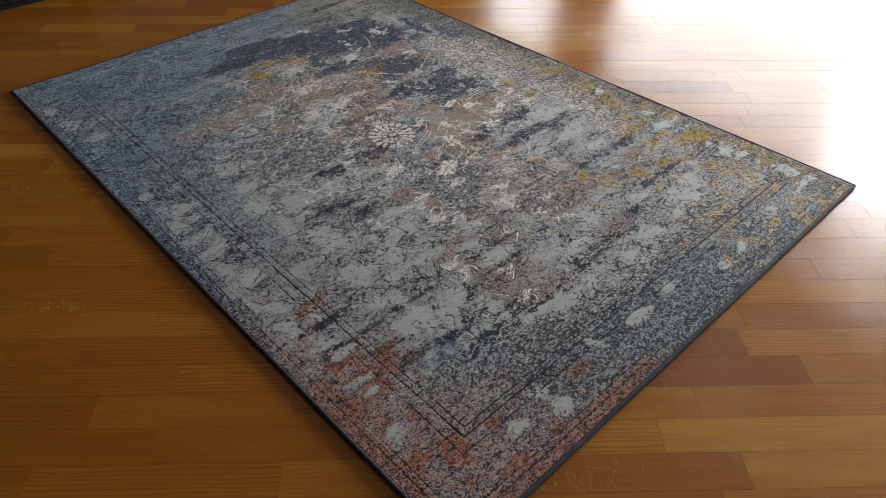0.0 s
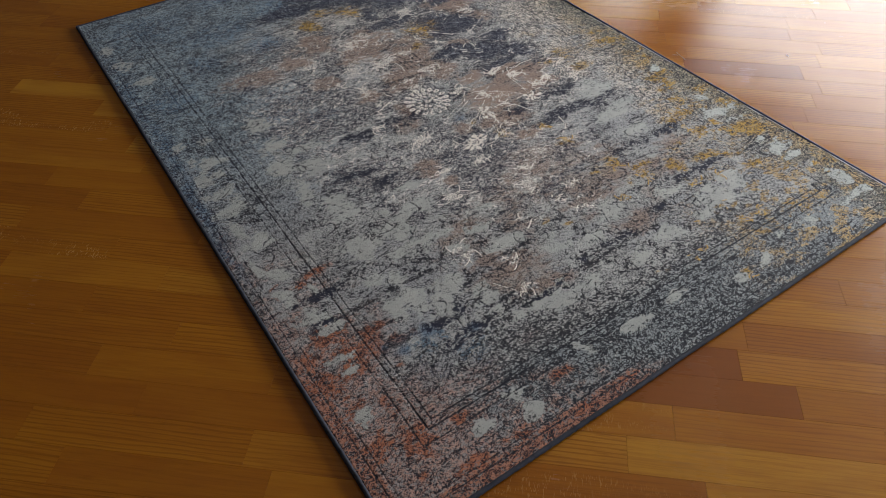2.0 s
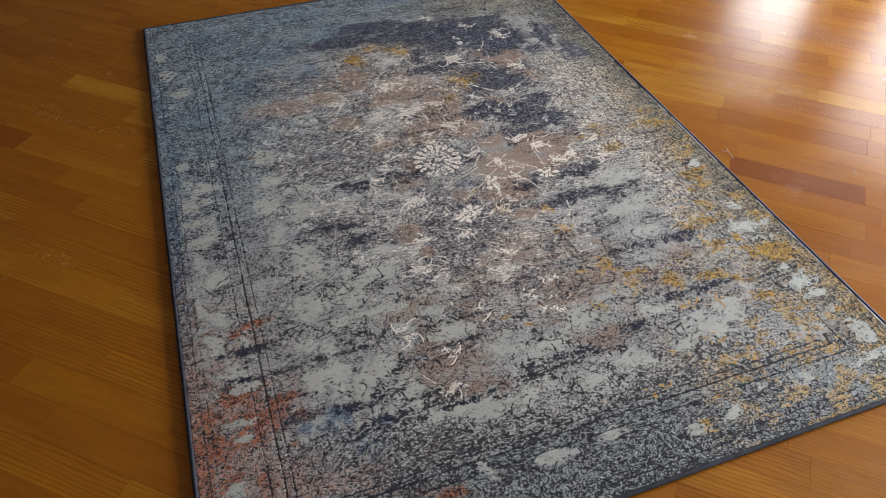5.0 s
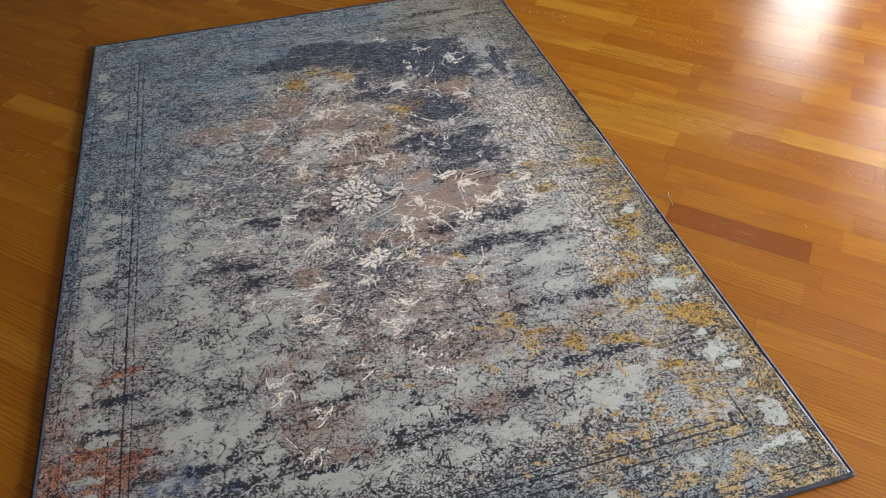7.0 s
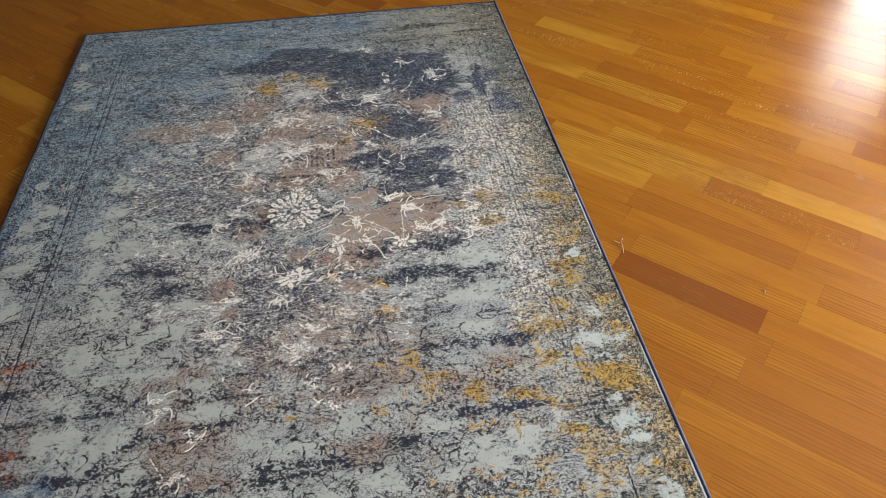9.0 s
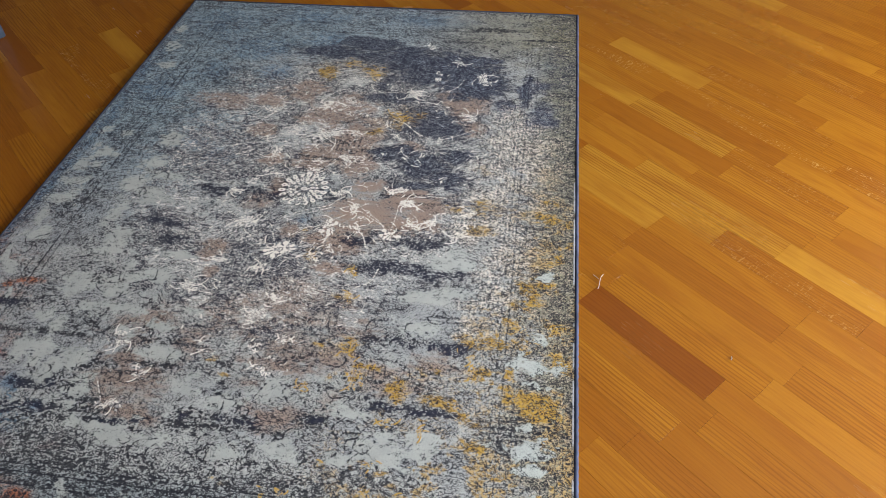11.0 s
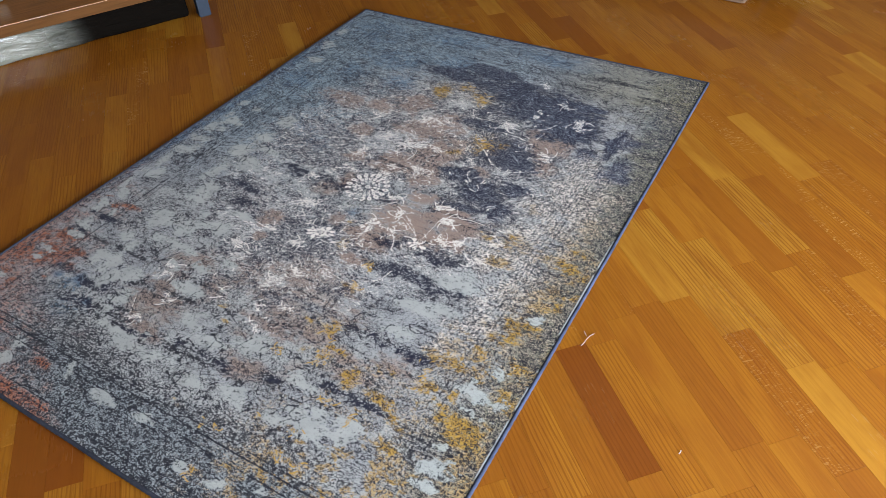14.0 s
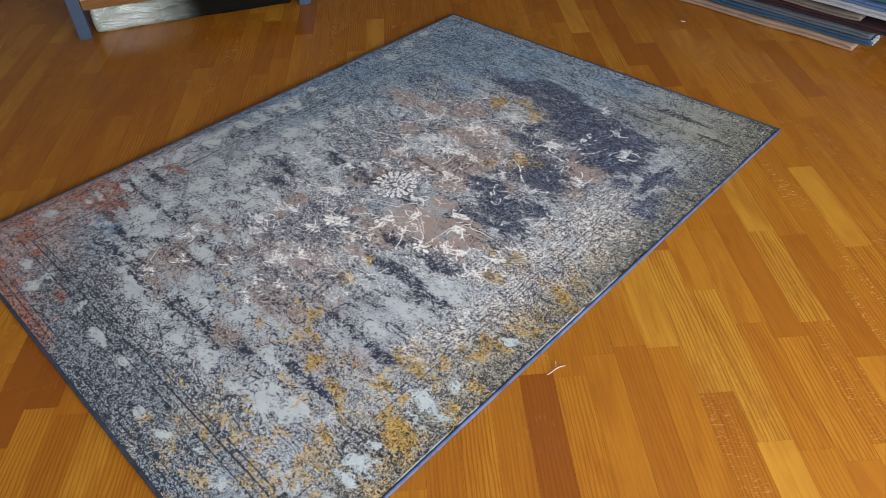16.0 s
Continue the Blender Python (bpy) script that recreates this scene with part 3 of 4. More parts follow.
STEMS_B = [
    [(0.919, 1.612), (1.043, 1.578)],
    [(0.904, 1.752), (0.934, 1.707), (1.003, 1.708)],
    [(0.607, 0.845), (0.652, 0.840), (0.700, 0.846)],
    [(0.621, 0.728), (0.682, 0.721), (0.705, 0.716)],
    [(1.114, 0.860), (1.101, 0.812), (1.067, 0.787)],
    [(0.926, 0.777), (0.981, 0.764), (1.061, 0.758)],
    [(0.518, 0.575), (0.518, 0.502)],
    [(0.459, 0.568), (0.506, 0.522)],
    [(0.520, 0.419), (0.550, 0.373), (0.571, 0.348)],
    [(0.755, 0.555), (0.733, 0.534), (0.712, 0.520)],
    [(0.888, 0.774), (0.842, 0.705)],
    [(0.580, 1.484), (0.534, 1.462)],
    [(0.622, 1.641), (0.597, 1.561)],
    [(0.696, 1.387), (0.621, 1.388), (0.565, 1.488)],
]

TAUPE_HEART = [
    (1.004, 0.998, 0.077, 0.048), (1.208, 1.124, 0.074, 0.056), (1.131, 1.045, 0.06, 0.049), (1.009, 1.188, 0.047, 0.023), (0.906, 1.408, 0.051, 0.105),
    (0.739, 1.527, 0.054, 0.038), (1.307, 1.513, 0.04, 0.029), (1.213, 1.706, 0.046, 0.023), (0.946, 0.963, 0.048, 0.031), (0.601, 1.444, 0.038, 0.031),
    (0.674, 1.701, 0.073, 0.035),
]
NAVY_FAR = [
    (1.025, 1.922, 0.137, 0.076), (1.197, 1.955, 0.082, 0.038), (0.877, 1.938, 0.064, 0.031), (1.13, 1.581, 0.082, 0.056), (1.2, 1.502, 0.065, 0.024),
    (1.472, 1.756, 0.024, 0.093), (1.292, 1.937, 0.052, 0.029), (1.158, 1.202, 0.067, 0.02), (1.541, 1.624, 0.018, 0.043),
]
CREAM_EAST = [
    (1.413, 1.454, 0.062, 0.123), (1.501, 1.338, 0.053, 0.092), (1.44, 1.099, 0.056, 0.058), (1.485, 0.934, 0.064, 0.07), (1.458, 0.778, 0.047, 0.046),
    (1.52, 1.158, 0.028, 0.064), (1.397, 1.576, 0.047, 0.06), (1.412, 0.864, 0.034, 0.045), (1.451, 1.265, 0.049, 0.049),
]
GOLD_D = [
    (1.362, 0.521, 0.056, 0.029), (1.433, 0.562, 0.033, 0.027), (1.455, 0.472, 0.044, 0.03), (1.562, 0.482, 0.046, 0.033), (1.59, 0.608, 0.023, 0.033),
    (1.302, 0.369, 0.022, 0.013), (1.199, 0.401, 0.016, 0.027), (1.57, 0.815, 0.027, 0.018), (1.62, 0.936, 0.017, 0.054), (1.505, 0.645, 0.032, 0.022),
    (1.325, 0.409, 0.025, 0.011), (1.362, 0.455, 0.032, 0.011), (1.494, 0.555, 0.018, 0.029),
]
STEMS_C = [
    [(0.855, 0.971), (0.918, 1.018), (0.975, 1.062)],
    [(0.973, 1.108), (1.050, 1.057), (1.096, 1.026)],
    [(1.118, 0.993), (1.123, 1.072), (1.132, 1.138), (1.209, 1.179)],
    [(1.144, 1.048), (1.210, 1.031), (1.241, 1.068)],
    [(0.885, 1.341), (0.956, 1.302), (1.022, 1.299)],
    [(0.797, 1.040), (0.873, 1.064), (0.924, 1.088)],
    [(0.928, 1.599), (1.002, 1.580), (1.051, 1.575)],
    [(1.027, 1.546), (1.083, 1.516), (1.121, 1.474)],
    [(1.152, 1.696), (1.217, 1.756), (1.239, 1.809)],
    [(1.307, 1.513), (1.250, 1.473), (1.181, 1.443)],
    [(0.609, 1.427), (0.652, 1.475), (0.735, 1.489)],
    [(0.800, 1.683), (0.878, 1.612), (0.935, 1.558)],
]

rng = np.random.RandomState(4)
NX, NY = 860, 1209
gx, gy = np.meshgrid(np.linspace(0, RUG_W, NX), np.linspace(0, RUG_L, NY))


def cloud(fx, fy, octaves=3):
    """Smooth noise, 0 to 1, with fx and fy waves a metre."""
    total, amp, size = np.zeros_like(gx), 1.0, 0.0
    for _ in range(octaves):
        nx, ny = int(RUG_W * fx) + 3, int(RUG_L * fy) + 3
        g = rng.rand(ny, nx)
        u, v = gx * fx, gy * fy
        iu, iv = np.floor(u).astype(int), np.floor(v).astype(int)
        fu, fv = u - iu, v - iv
        fu, fv = fu * fu * (3 - 2 * fu), fv * fv * (3 - 2 * fv)
        total += amp * ((g[iv, iu] * (1 - fu) + g[iv, iu + 1] * fu) * (1 - fv) + (g[iv + 1, iu] * (1 - fu) + g[iv + 1, iu + 1] * fu) * fv)
        size += amp
        amp, fx, fy = amp * 0.6, fx * 2.1, fy * 2.1
    return total / size


def step(a, lo, hi):
    t = np.clip((a - lo) / (hi - lo), 0, 1)
    return t * t * (3 - 2 * t)


grit = cloud(75, 110, 2) - 0.5
ragged = cloud(16, 26, 4) - 0.5 + 0.55 * grit
rag2 = cloud(9, 30, 4) - 0.5 + 0.6 * grit
wx, wy = gx + 0.05 * (cloud(12, 12) - 0.5), gy + 0.04 * (cloud(12, 12) - 0.5)


def patches(rows, grow=1.0, soft=0.35, rag=1.6, noise=None):
    noise = ragged if noise is None else noise
    m = np.zeros_like(gx)
    for x, y, a, b in rows:
        d = np.sqrt(((wx - x) / (a * grow)) ** 2 + ((wy - y) / (b * grow)) ** 2)
        m = np.maximum(m, step(1.0 + rag * noise - d, -soft, soft))
    return m


def blend(field, value, m):
    if field.ndim == 3:
        return field * (1 - m[..., None]) + np.array(value) * m[..., None]
    return field * (1 - m) + value * m


GREY, MID, STEELY, TEAL = (0.54, 0.55, 0.535), (0.445, 0.46, 0.47), (0.15, 0.26, 0.39), (0.27, 0.40, 0.50)
BROWN, OCHRE, RUST, WHITE = (0.385, 0.285, 0.232), (0.52, 0.32, 0.058), (0.47, 0.180, 0.098), (0.86, 0.82, 0.76)
OLIVE = (0.21, 0.19, 0.095)

edge = np.minimum(np.minimum(gx, RUG_W - gx), np.minimum(gy, RUG_L - gy))
border = edge < 0.195
ground = np.zeros((NY, NX, 3)) + np.array(MID)
ground = blend(ground, GREY, step(cloud(3, 9) + 0.2 * ragged, 0.42, 0.62) * 0.7)
dark = 0.405 + 0.30 * (cloud(4, 16) - 0.5) + 0.25 * (cloud(20, 30, 2) - 0.5)
light = np.full_like(gx, 0.24)
navy = np.full_like(gx, 0.25)
thread = np.zeros((NY, NX, 3)) + np.array((0.66, 0.66, 0.65))

# broad washes of colour across the whole pile
west = step(0.75 - gx + 0.30 * ragged, 0.0, 0.5) * step(gy + 0.2 * ragged, 0.75, 1.5)
far = step(gy + 0.12 * ragged, 1.85, 2.1)
wash = np.clip(west + 0.8 * far * step(1.35 - gx, 0, 0.5), 0, 1)
ground = blend(ground, TEAL, wash * 0.75)
thread = blend(thread, (0.48, 0.57, 0.61), wash)
navy = blend(navy, 0.8, wash * 0.6)
dark, light = blend(dark, 0.60, wash * 0.7), blend(light, 0.50, wash * 0.8)
blue = patches(BLUE, 1.2, 0.8, 1.4)
ground = blend(ground, STEELY, blue * 0.85)
navy = blend(navy, 0.9, blue)
low = step(0.42 - gy + 0.25 * rag2, 0.0, 0.25) * step(gx, 0.15, 0.4)
dark = blend(dark, 0.66, low * 0.7 * step(1.5 - gx, 0, 0.3))
ground = blend(ground, (0.30, 0.345, 0.37), low * step(0.22 - gy, 0, 0.06) * 0.8)
far_gold = far * step(gx, 0.9, 1.4)
ground = blend(ground, OLIVE, far_gold * 0.6)
east_side = step(gx + 0.15 * ragged, 1.42, 1.6)
ground = blend(ground, OLIVE, east_side * 0.75)
dark = blend(dark, 0.60, east_side * 0.7)

dark += 0.30 * (cloud(11, 26, 3) - 0.5) * (0.4 + 0.6 * np.maximum(wash, far))
light += 0.16 * (cloud(14, 28, 3) - 0.5) * np.maximum(wash, far)
brown = patches(TAUPE + TAUPE_HEART, 1.15, 0.35, 1.4)
brown_low = patches(TAUPE_LOW, 1.5, 0.7, 2.6, rag2)
ground = blend(ground, BROWN, np.clip(brown + 0.9 * brown_low, 0, 1))
heart = step(1.0 - np.hypot((gx - 1.02) / 0.26, (gy - 1.12) / 0.16), 0.0, 0.5)
dark = blend(dark, 0.30, brown * 0.75)
dark = blend(dark, 0.17, brown * heart)
dark = blend(dark, 0.42, brown_low * 0.7)
navy_m = patches(NAVY + NAVY_FAR, 1.15, 0.35, 1.3, rag2) * step(2.06 - 0.13 * (gx - 1.0) - gy + 0.02 * ragged, 0.0, 0.015)
ground = blend(ground, (0.060, 0.066, 0.100), navy_m * 0.9)
dark = blend(dark, 0.80, navy_m * step(cloud(14, 20) + 0.25, 0.35, 0.7))
thread = blend(thread, (0.40, 0.46, 0.55), navy_m)
light = blend(light, 0.42, navy_m)
navy = blend(navy, 1.0, navy_m)
ring = step(np.hypot((gx - 0.82) / 0.62, (gy - 1.25) / 0.78) + 0.35 * ragged, 1.0, 0.7)
light = blend(light, 0.52, ring * 0.8 * (1 - heart) * (1 - 0.6 * brown) * (1 - navy_m))
thread = blend(thread, (0.88, 0.85, 0.81), ring * (1 - 0.8 * navy_m))
light = blend(light, 0.12, brown * heart)

cream = patches(CREAM + CREAM_EAST, 1.15, 0.7, 1.8)
columns = 0.5 + 0.5 * np.sin(gx * 6.28318 / 0.0115 + 3 * ragged)
light = blend(light, 0.56 + 0.26 * columns, cream)
dark = blend(dark, 0.68, cream * 0.8)
thread = blend(thread, (0.85, 0.79, 0.71), cream)
gold_drift = step(cloud(14, 20, 3) + 0.3 * grit, 0.35, 0.62)
gold = np.clip(patches(GOLD + GOLD_MORE + GOLD_C + GOLD_D, 1.35, 0.6, 2.0) + 0.9 * patches(GOLD_B, 1.2, 0.6, 1.6) + 0.5 * east_side * step(1.5 - gy, 0, 0.5) + 0.3 * east_side, 0, 1) * (0.4 + 0.6 * gold_drift)
southeast = step(gx, 0.95, 1.25) * step(0.5 - gy, 0, 0.2)
gold = np.maximum(gold, 0.8 * southeast * step(cloud(18, 24, 3) + 0.3 * grit, 0.44, 0.58))
thread = blend(thread, OCHRE, gold)
light = blend(light, 0.74, gold)
dark = blend(dark, 0.58, gold * 0.6)
coral = np.clip(patches(CORAL + CORAL_LOW, 1.2, 0.6, 1.8), 0, 1)
hem = step(0.050 - edge + 0.01 * ragged, 0.0, 0.012) * np.maximum(step(0.75 - gx + 0.2 * ragged, 0, 0.2) * step(0.3 - gy, 0, 0.1), step(0.58 - gy + 0.2 * ragged, 0, 0.15) * step(0.3 - gx, 0, 0.1))
coral = np.maximum(coral, 0.9 * hem)
coral = np.maximum(coral, 0.65 * step(0.62 - gx - 0.55 * gy + 0.5 * ragged, 0, 0.3))
thread = blend(thread, RUST, coral)
light = blend(light, 0.72, coral)
dark = blend(dark, 0.60, coral * 0.8)
ground = blend(ground, (0.22, 0.15, 0.13), coral * 0.6)
teal_spot = patches([(0.28, 0.36, 0.09, 0.06), (0.36, 0.30, 0.10, 0.05)], 1.0, 0.7, 2.0)
thread = blend(thread, (0.14, 0.22, 0.30), teal_spot)
light = blend(light, 0.55, teal_spot)

mottle = ring * step(cloud(7, 15, 3) + 0.25 * ragged, 0.42, 0.56) * (1 - 0.8 * brown)
dark = blend(dark, 0.74, mottle * 0.8)
navy = blend(navy, 0.8, mottle)
dash = patches([(0.905, 1.44, 0.055, 0.10), (1.00, 0.66, 0.05, 0.10)], 1.0, 0.5, 0.8) * step(np.sin(gx * 6.28318 / 0.017 + 2 * ragged), 0.2, 0.8)
dark = blend(dark, 0.85, dash * step(cloud(30, 90, 1), 0.35, 0.55))

# worn smooth places
bare = 0.9 * patches(BARE + BARE_MORE, 1.05, 0.2, 2.9)
bare = np.maximum(bare, patches(BARE_FIELD + BARE_FIELD_MORE, 1.1, 0.2, 2.4, rag2))
drift = step(cloud(5, 13, 4) + 0.15 * ragged, 0.56, 0.66) * step(1.0 - np.hypot((gx - 0.62) / 0.75, (gy - 0.72) / 0.62), 0.0, 0.3)
bare = np.maximum(bare, drift * 0.5 * step(grit, -0.1, 0.1))
ground = blend(ground, blend(np.zeros((NY, NX, 3)) + np.array((0.50, 0.52, 0.50)), (0.53, 0.57, 0.56), step(gx, 1.3, 1.5)), bare)
dark = blend(dark, 0.15 + 0.22 * step(grit, 0.0, 0.2), bare)
light = blend(light, 0.0, bare * 0.92)

streaks = patches(STREAK + STREAK_MORE, 1.25, 0.7, 2.2, rag2)
dark = blend(dark, 0.86, streaks * 0.7)
light = blend(light, 0.05, streaks * 0.7)
navy = blend(navy, 0.9, streaks)
threads_gone = step(cloud(2.5, 60, 2), 0.66, 0.74) * step(cloud(6, 6), 0.5, 0.6)
dark = blend(dark, 0.85, threads_gone * 0.6 * (1 - bare))

# scrolls, blooms and stems
motif = np.zeros_like(gx)
gild, outline = np.zeros_like(gx), np.zeros_like(gx)


jag_x, jag_y = 0.014 * (cloud(60, 60, 3) - 0.5), 0.014 * (cloud(60, 60, 3) - 0.5)


def bloom(x, y, r, k, turn, lace, into):
    """A blossom: rings of pointed petals, drawn as outlines round a ringed heart, squeezed and torn a little."""
    ys = slice(max(0, int((y - 1.5 * r) / RUG_L * NY)), int((y + 1.5 * r) / RUG_L * NY) + 1)
    xs = slice(max(0, int((x - 1.5 * r) / RUG_W * NX)), int((x + 1.5 * r) / RUG_W * NX) + 1)
    dx, dy = gx[ys, xs] - x + jag_x[ys, xs], gy[ys, xs] - y + jag_y[ys, xs]
    dx, dy = dx * math.cos(turn) + dy * math.sin(turn), (dy * math.cos(turn) - dx * math.sin(turn)) * 1.25
    d, a = np.hypot(dx, dy) / r, np.arctan2(dy, dx)
    m = np.zeros_like(d)
    for count, at, length, wide in ((k + 3, 0.86, 0.32, 0.17), (k, 0.46, 0.22, 0.15)):
        t = (a / 6.28318 * count + 0.3 * np.sin(2 * a + turn)) % 1.0 - 0.5
        q = np.hypot((d - at) / length, t * 6.28318 / count * d / wide)
        m = np.maximum(m, step(1.0 - q, 0.0, 0.2) * (1 - lace * step(0.60 - q, 0, 0.2)))
    m = np.maximum(m, step(0.24 - d, 0, 0.05) * (0.5 + 0.5 * np.cos(d * 40)))
    m *= step(1.3 - d + 0.35 * np.sin(a * 2 + 3 * turn), 0.2, 0.5)
    into[ys, xs] = np.maximum(into[ys, xs], m)


def stroke(points, width, m, gain=1.0):
    """A tapering curved line through the points, laid into m."""
    pts = [np.array(q) for q in points]
    fine = []
    for i in range(len(pts) - 1):
        p0, p1, p2, p3 = pts[max(0, i - 1)], pts[i], pts[i + 1], pts[min(len(pts) - 1, i + 2)]
        for s in np.linspace(0, 1, 14, endpoint=False):
            fine.append(0.5 * (2 * p1 + (p2 - p0) * s + (2 * p0 - 5 * p1 + 4 * p2 - p3) * s * s + (3 * p1 - p0 - 3 * p2 + p3) * s ** 3))
    fine.append(pts[-1])
    for i, q in enumerate(fine):
        w = width * (0.7 + 0.5 * math.sin(i * 0.9) ** 2)
        sl = (slice(max(0, int((q[1] - 0.02) / RUG_L * NY)), int((q[1] + 0.02) / RUG_L * NY) + 1),
              slice(max(0, int((q[0] - 0.02) / RUG_W * NX)), int((q[0] + 0.02) / RUG_W * NX) + 1))
        d = np.hypot(gx[sl] - q[0], gy[sl] - q[1])
        m[sl] = np.maximum(m[sl], gain * step(w - d, -0.0012, 0.0016))


def sprig(x, y, r, turn, curls, m):
    """Short curling leaves that leave a blossom."""
    for i in range(curls):
        a = turn + i * 6.283 / curls + rng.rand() * 0.8
        bend = rng.choice([-1, 1]) * (0.6 + 0.6 * rng.rand())
        pts = [(x + r * s * math.cos(a + bend * s * 0.7), y + r * s * math.sin(a + bend * s * 0.7)) for s in (0.8, 1.15, 1.5, 1.75)]
        stroke(pts, 0.0016, m)


for i, (x, y, r) in enumerate(BLOOM + BLOOM_MORE + BLOOM_B + BLOOM_B_MORE):
    bloom(x, y, r, 7 + i % 4, i * 0.7, 0.35 if 10 <= i <= 18 else 0.8, motif)
    sprig(x, y, r, i * 1.3, 4, motif)
for row in STEMS + STEMS_B + STEMS_C:
    stroke(row, 0.0020, motif)
for i, (x, y, r) in enumerate(BLOOM_GOLD):
    bloom(x, y, r, 6, i, 0.9, gild)
    sprig(x, y, r, i, 3, gild)
for i, (x, y, r) in enumerate(BLOOM_DARK + BLOOM_DARK_MORE):
    bloom(x, y, r, 8, i, 1.0, outline)
    sprig(x, y, r, i, 4, outline)

# the rosette in the middle: two rings of pointed petals round an eye
dx, dy = gx - 0.818 + 0.25 * jag_x, gy - 1.163 + 0.25 * jag_y
d, a = np.hypot(dx, dy), np.arctan2(dy, dx)
rose = np.zeros_like(gx)
for count, at, length, wide in ((18, 0.066, 0.0125, 0.0086), (18, 0.045, 0.0095, 0.0064), (12, 0.027, 0.0075, 0.0052)):
    t = (a / 6.28318 * count) % 1.0 - 0.5
    q = np.hypot((d - at) / length, t * 6.28318 / count * d / wide)
    rose = np.maximum(rose, step(1.0 - q, 0.0, 0.15) * (1 - 0.9 * step(0.40 - q, 0, 0.12)))
rose = np.maximum(rose, step(0.014 - d, 0, 0.003) * (0.55 + 0.45 * np.cos(d * 900)))

# free scroll work over the field, sparse and broken
for _ in range(300):
    x, y = 0.22 + 1.2 * rng.rand(), 0.22 + 1.85 * rng.rand()
    a0, r0, curl = rng.rand() * 6.28, 0.015 + 0.028 * rng.rand(), rng.choice([-1, 1]) * (1.5 + 2.5 * rng.rand())
    pts = [(x + r0 * s * math.cos(a0 + curl * s), y + r0 * s * math.sin(a0 + curl * s)) for s in (0.3, 0.7, 1.1, 1.5)]
    pale = math.hypot((x - 0.85) / 0.55, (y - 1.25) / 0.72) < 0.92
    if pale:
        stroke(pts, 0.0014, motif, 0.8)
        for q in pts[1::2]:
            leaf = [q, (q[0] + 0.011 * math.cos(a0 + 2), q[1] + 0.011 * math.sin(a0 + 2))]
            stroke(leaf, 0.0020, motif, 0.8)
    else:
        stroke(pts, 0.0018, outline)

worn = step(cloud(24, 40, 2) + 0.12, 0.34, 0.52) * step(cloud(110, 110, 1), 0.10, 0.30)
worn = np.maximum(worn, 0.85 * heart)
motif *= worn * step(1.25 - np.hypot((gx - 0.95) / 0.62, (gy - 1.2) / 0.95), 0.0, 0.2)
motif = np.maximum(motif, rose * step(cloud(90, 90, 1), 0.15, 0.45))
dark = blend(dark, 0.58, step(0.080 - d, 0.0, 0.006) * (1 - step(rose, 0.1, 0.4)))
gild *= worn
thread = blend(thread, WHITE, step(motif, 0.1, 0.5))
thread = blend(thread, OCHRE, step(gild, 0.1, 0.5))
motif = np.maximum(motif, gild)
outline *= worn
dark = blend(dark, 0.95, outline * 0.85)

# guard lines of the border
waver = 0.006 * (cloud(3, 3) - 0.5)
broken = step(cloud(9, 9) + 0.1, 0.3, 0.5)
for at, wide, deep in ((0.030, 0.003, 0.7), (0.046, 0.0026, 0.7), (0.143, 0.0030, 0.8), (0.172, 0.0034, 0.95), (0.190, 0.0030, 0.85)):
    g = step(0.7 * wide - np.abs(edge + waver - at), 0.0, 0.002) * deep * broken * (0.4 + 0.35 * step(0.4 - gx, 0, 0.2) + 0.6 * step(0.3 - gy, 0, 0.1)).clip(0, 1)
    dark, light, motif = blend(dark, 1.0, g), blend(light, 0.0, g), blend(motif, 0.0, g)
outer = step(0.030 - edge, 0.0, 0.006)
dark = blend(dark, 0.62, outer * 0.6)

# window highlight painted pale along the east edge, patchy, gone towards the far end
edge_glint = step(0.010 - (RUG_W - gx), 0.0, 0.002) * step(1.35 - gy + 0.3 * ragged, 0, 0.1) * step(cloud(6, 14, 3), 0.36, 0.46)
ground, thread = blend(ground, (0.58, 0.62, 0.70), edge_glint), blend(thread, (0.68, 0.71, 0.78), edge_glint)
dark, light, motif = blend(dark, 0.20, edge_glint), blend(light, 0.2, edge_glint), blend(motif, 0.0, edge_glint)


def spot(u, v):
    """Rug measure to the floor."""
    s, t = u / RUG_W, v / RUG_L
    a, b, c, d = CORNERS
    return a * (1 - s) * (1 - t) + b * s * (1 - t) + c * s * t + d * (1 - s) * t


def lay(u, v):
    s, t = u / RUG_W, v / RUG_L
    a, b, c, d = [np.array(k) for k in CORNERS]
    return [a[i] * (1 - s) * (1 - t) + b[i] * s * (1 - t) + c[i] * s * t + d[i] * (1 - s) * t for i in (0, 1)]


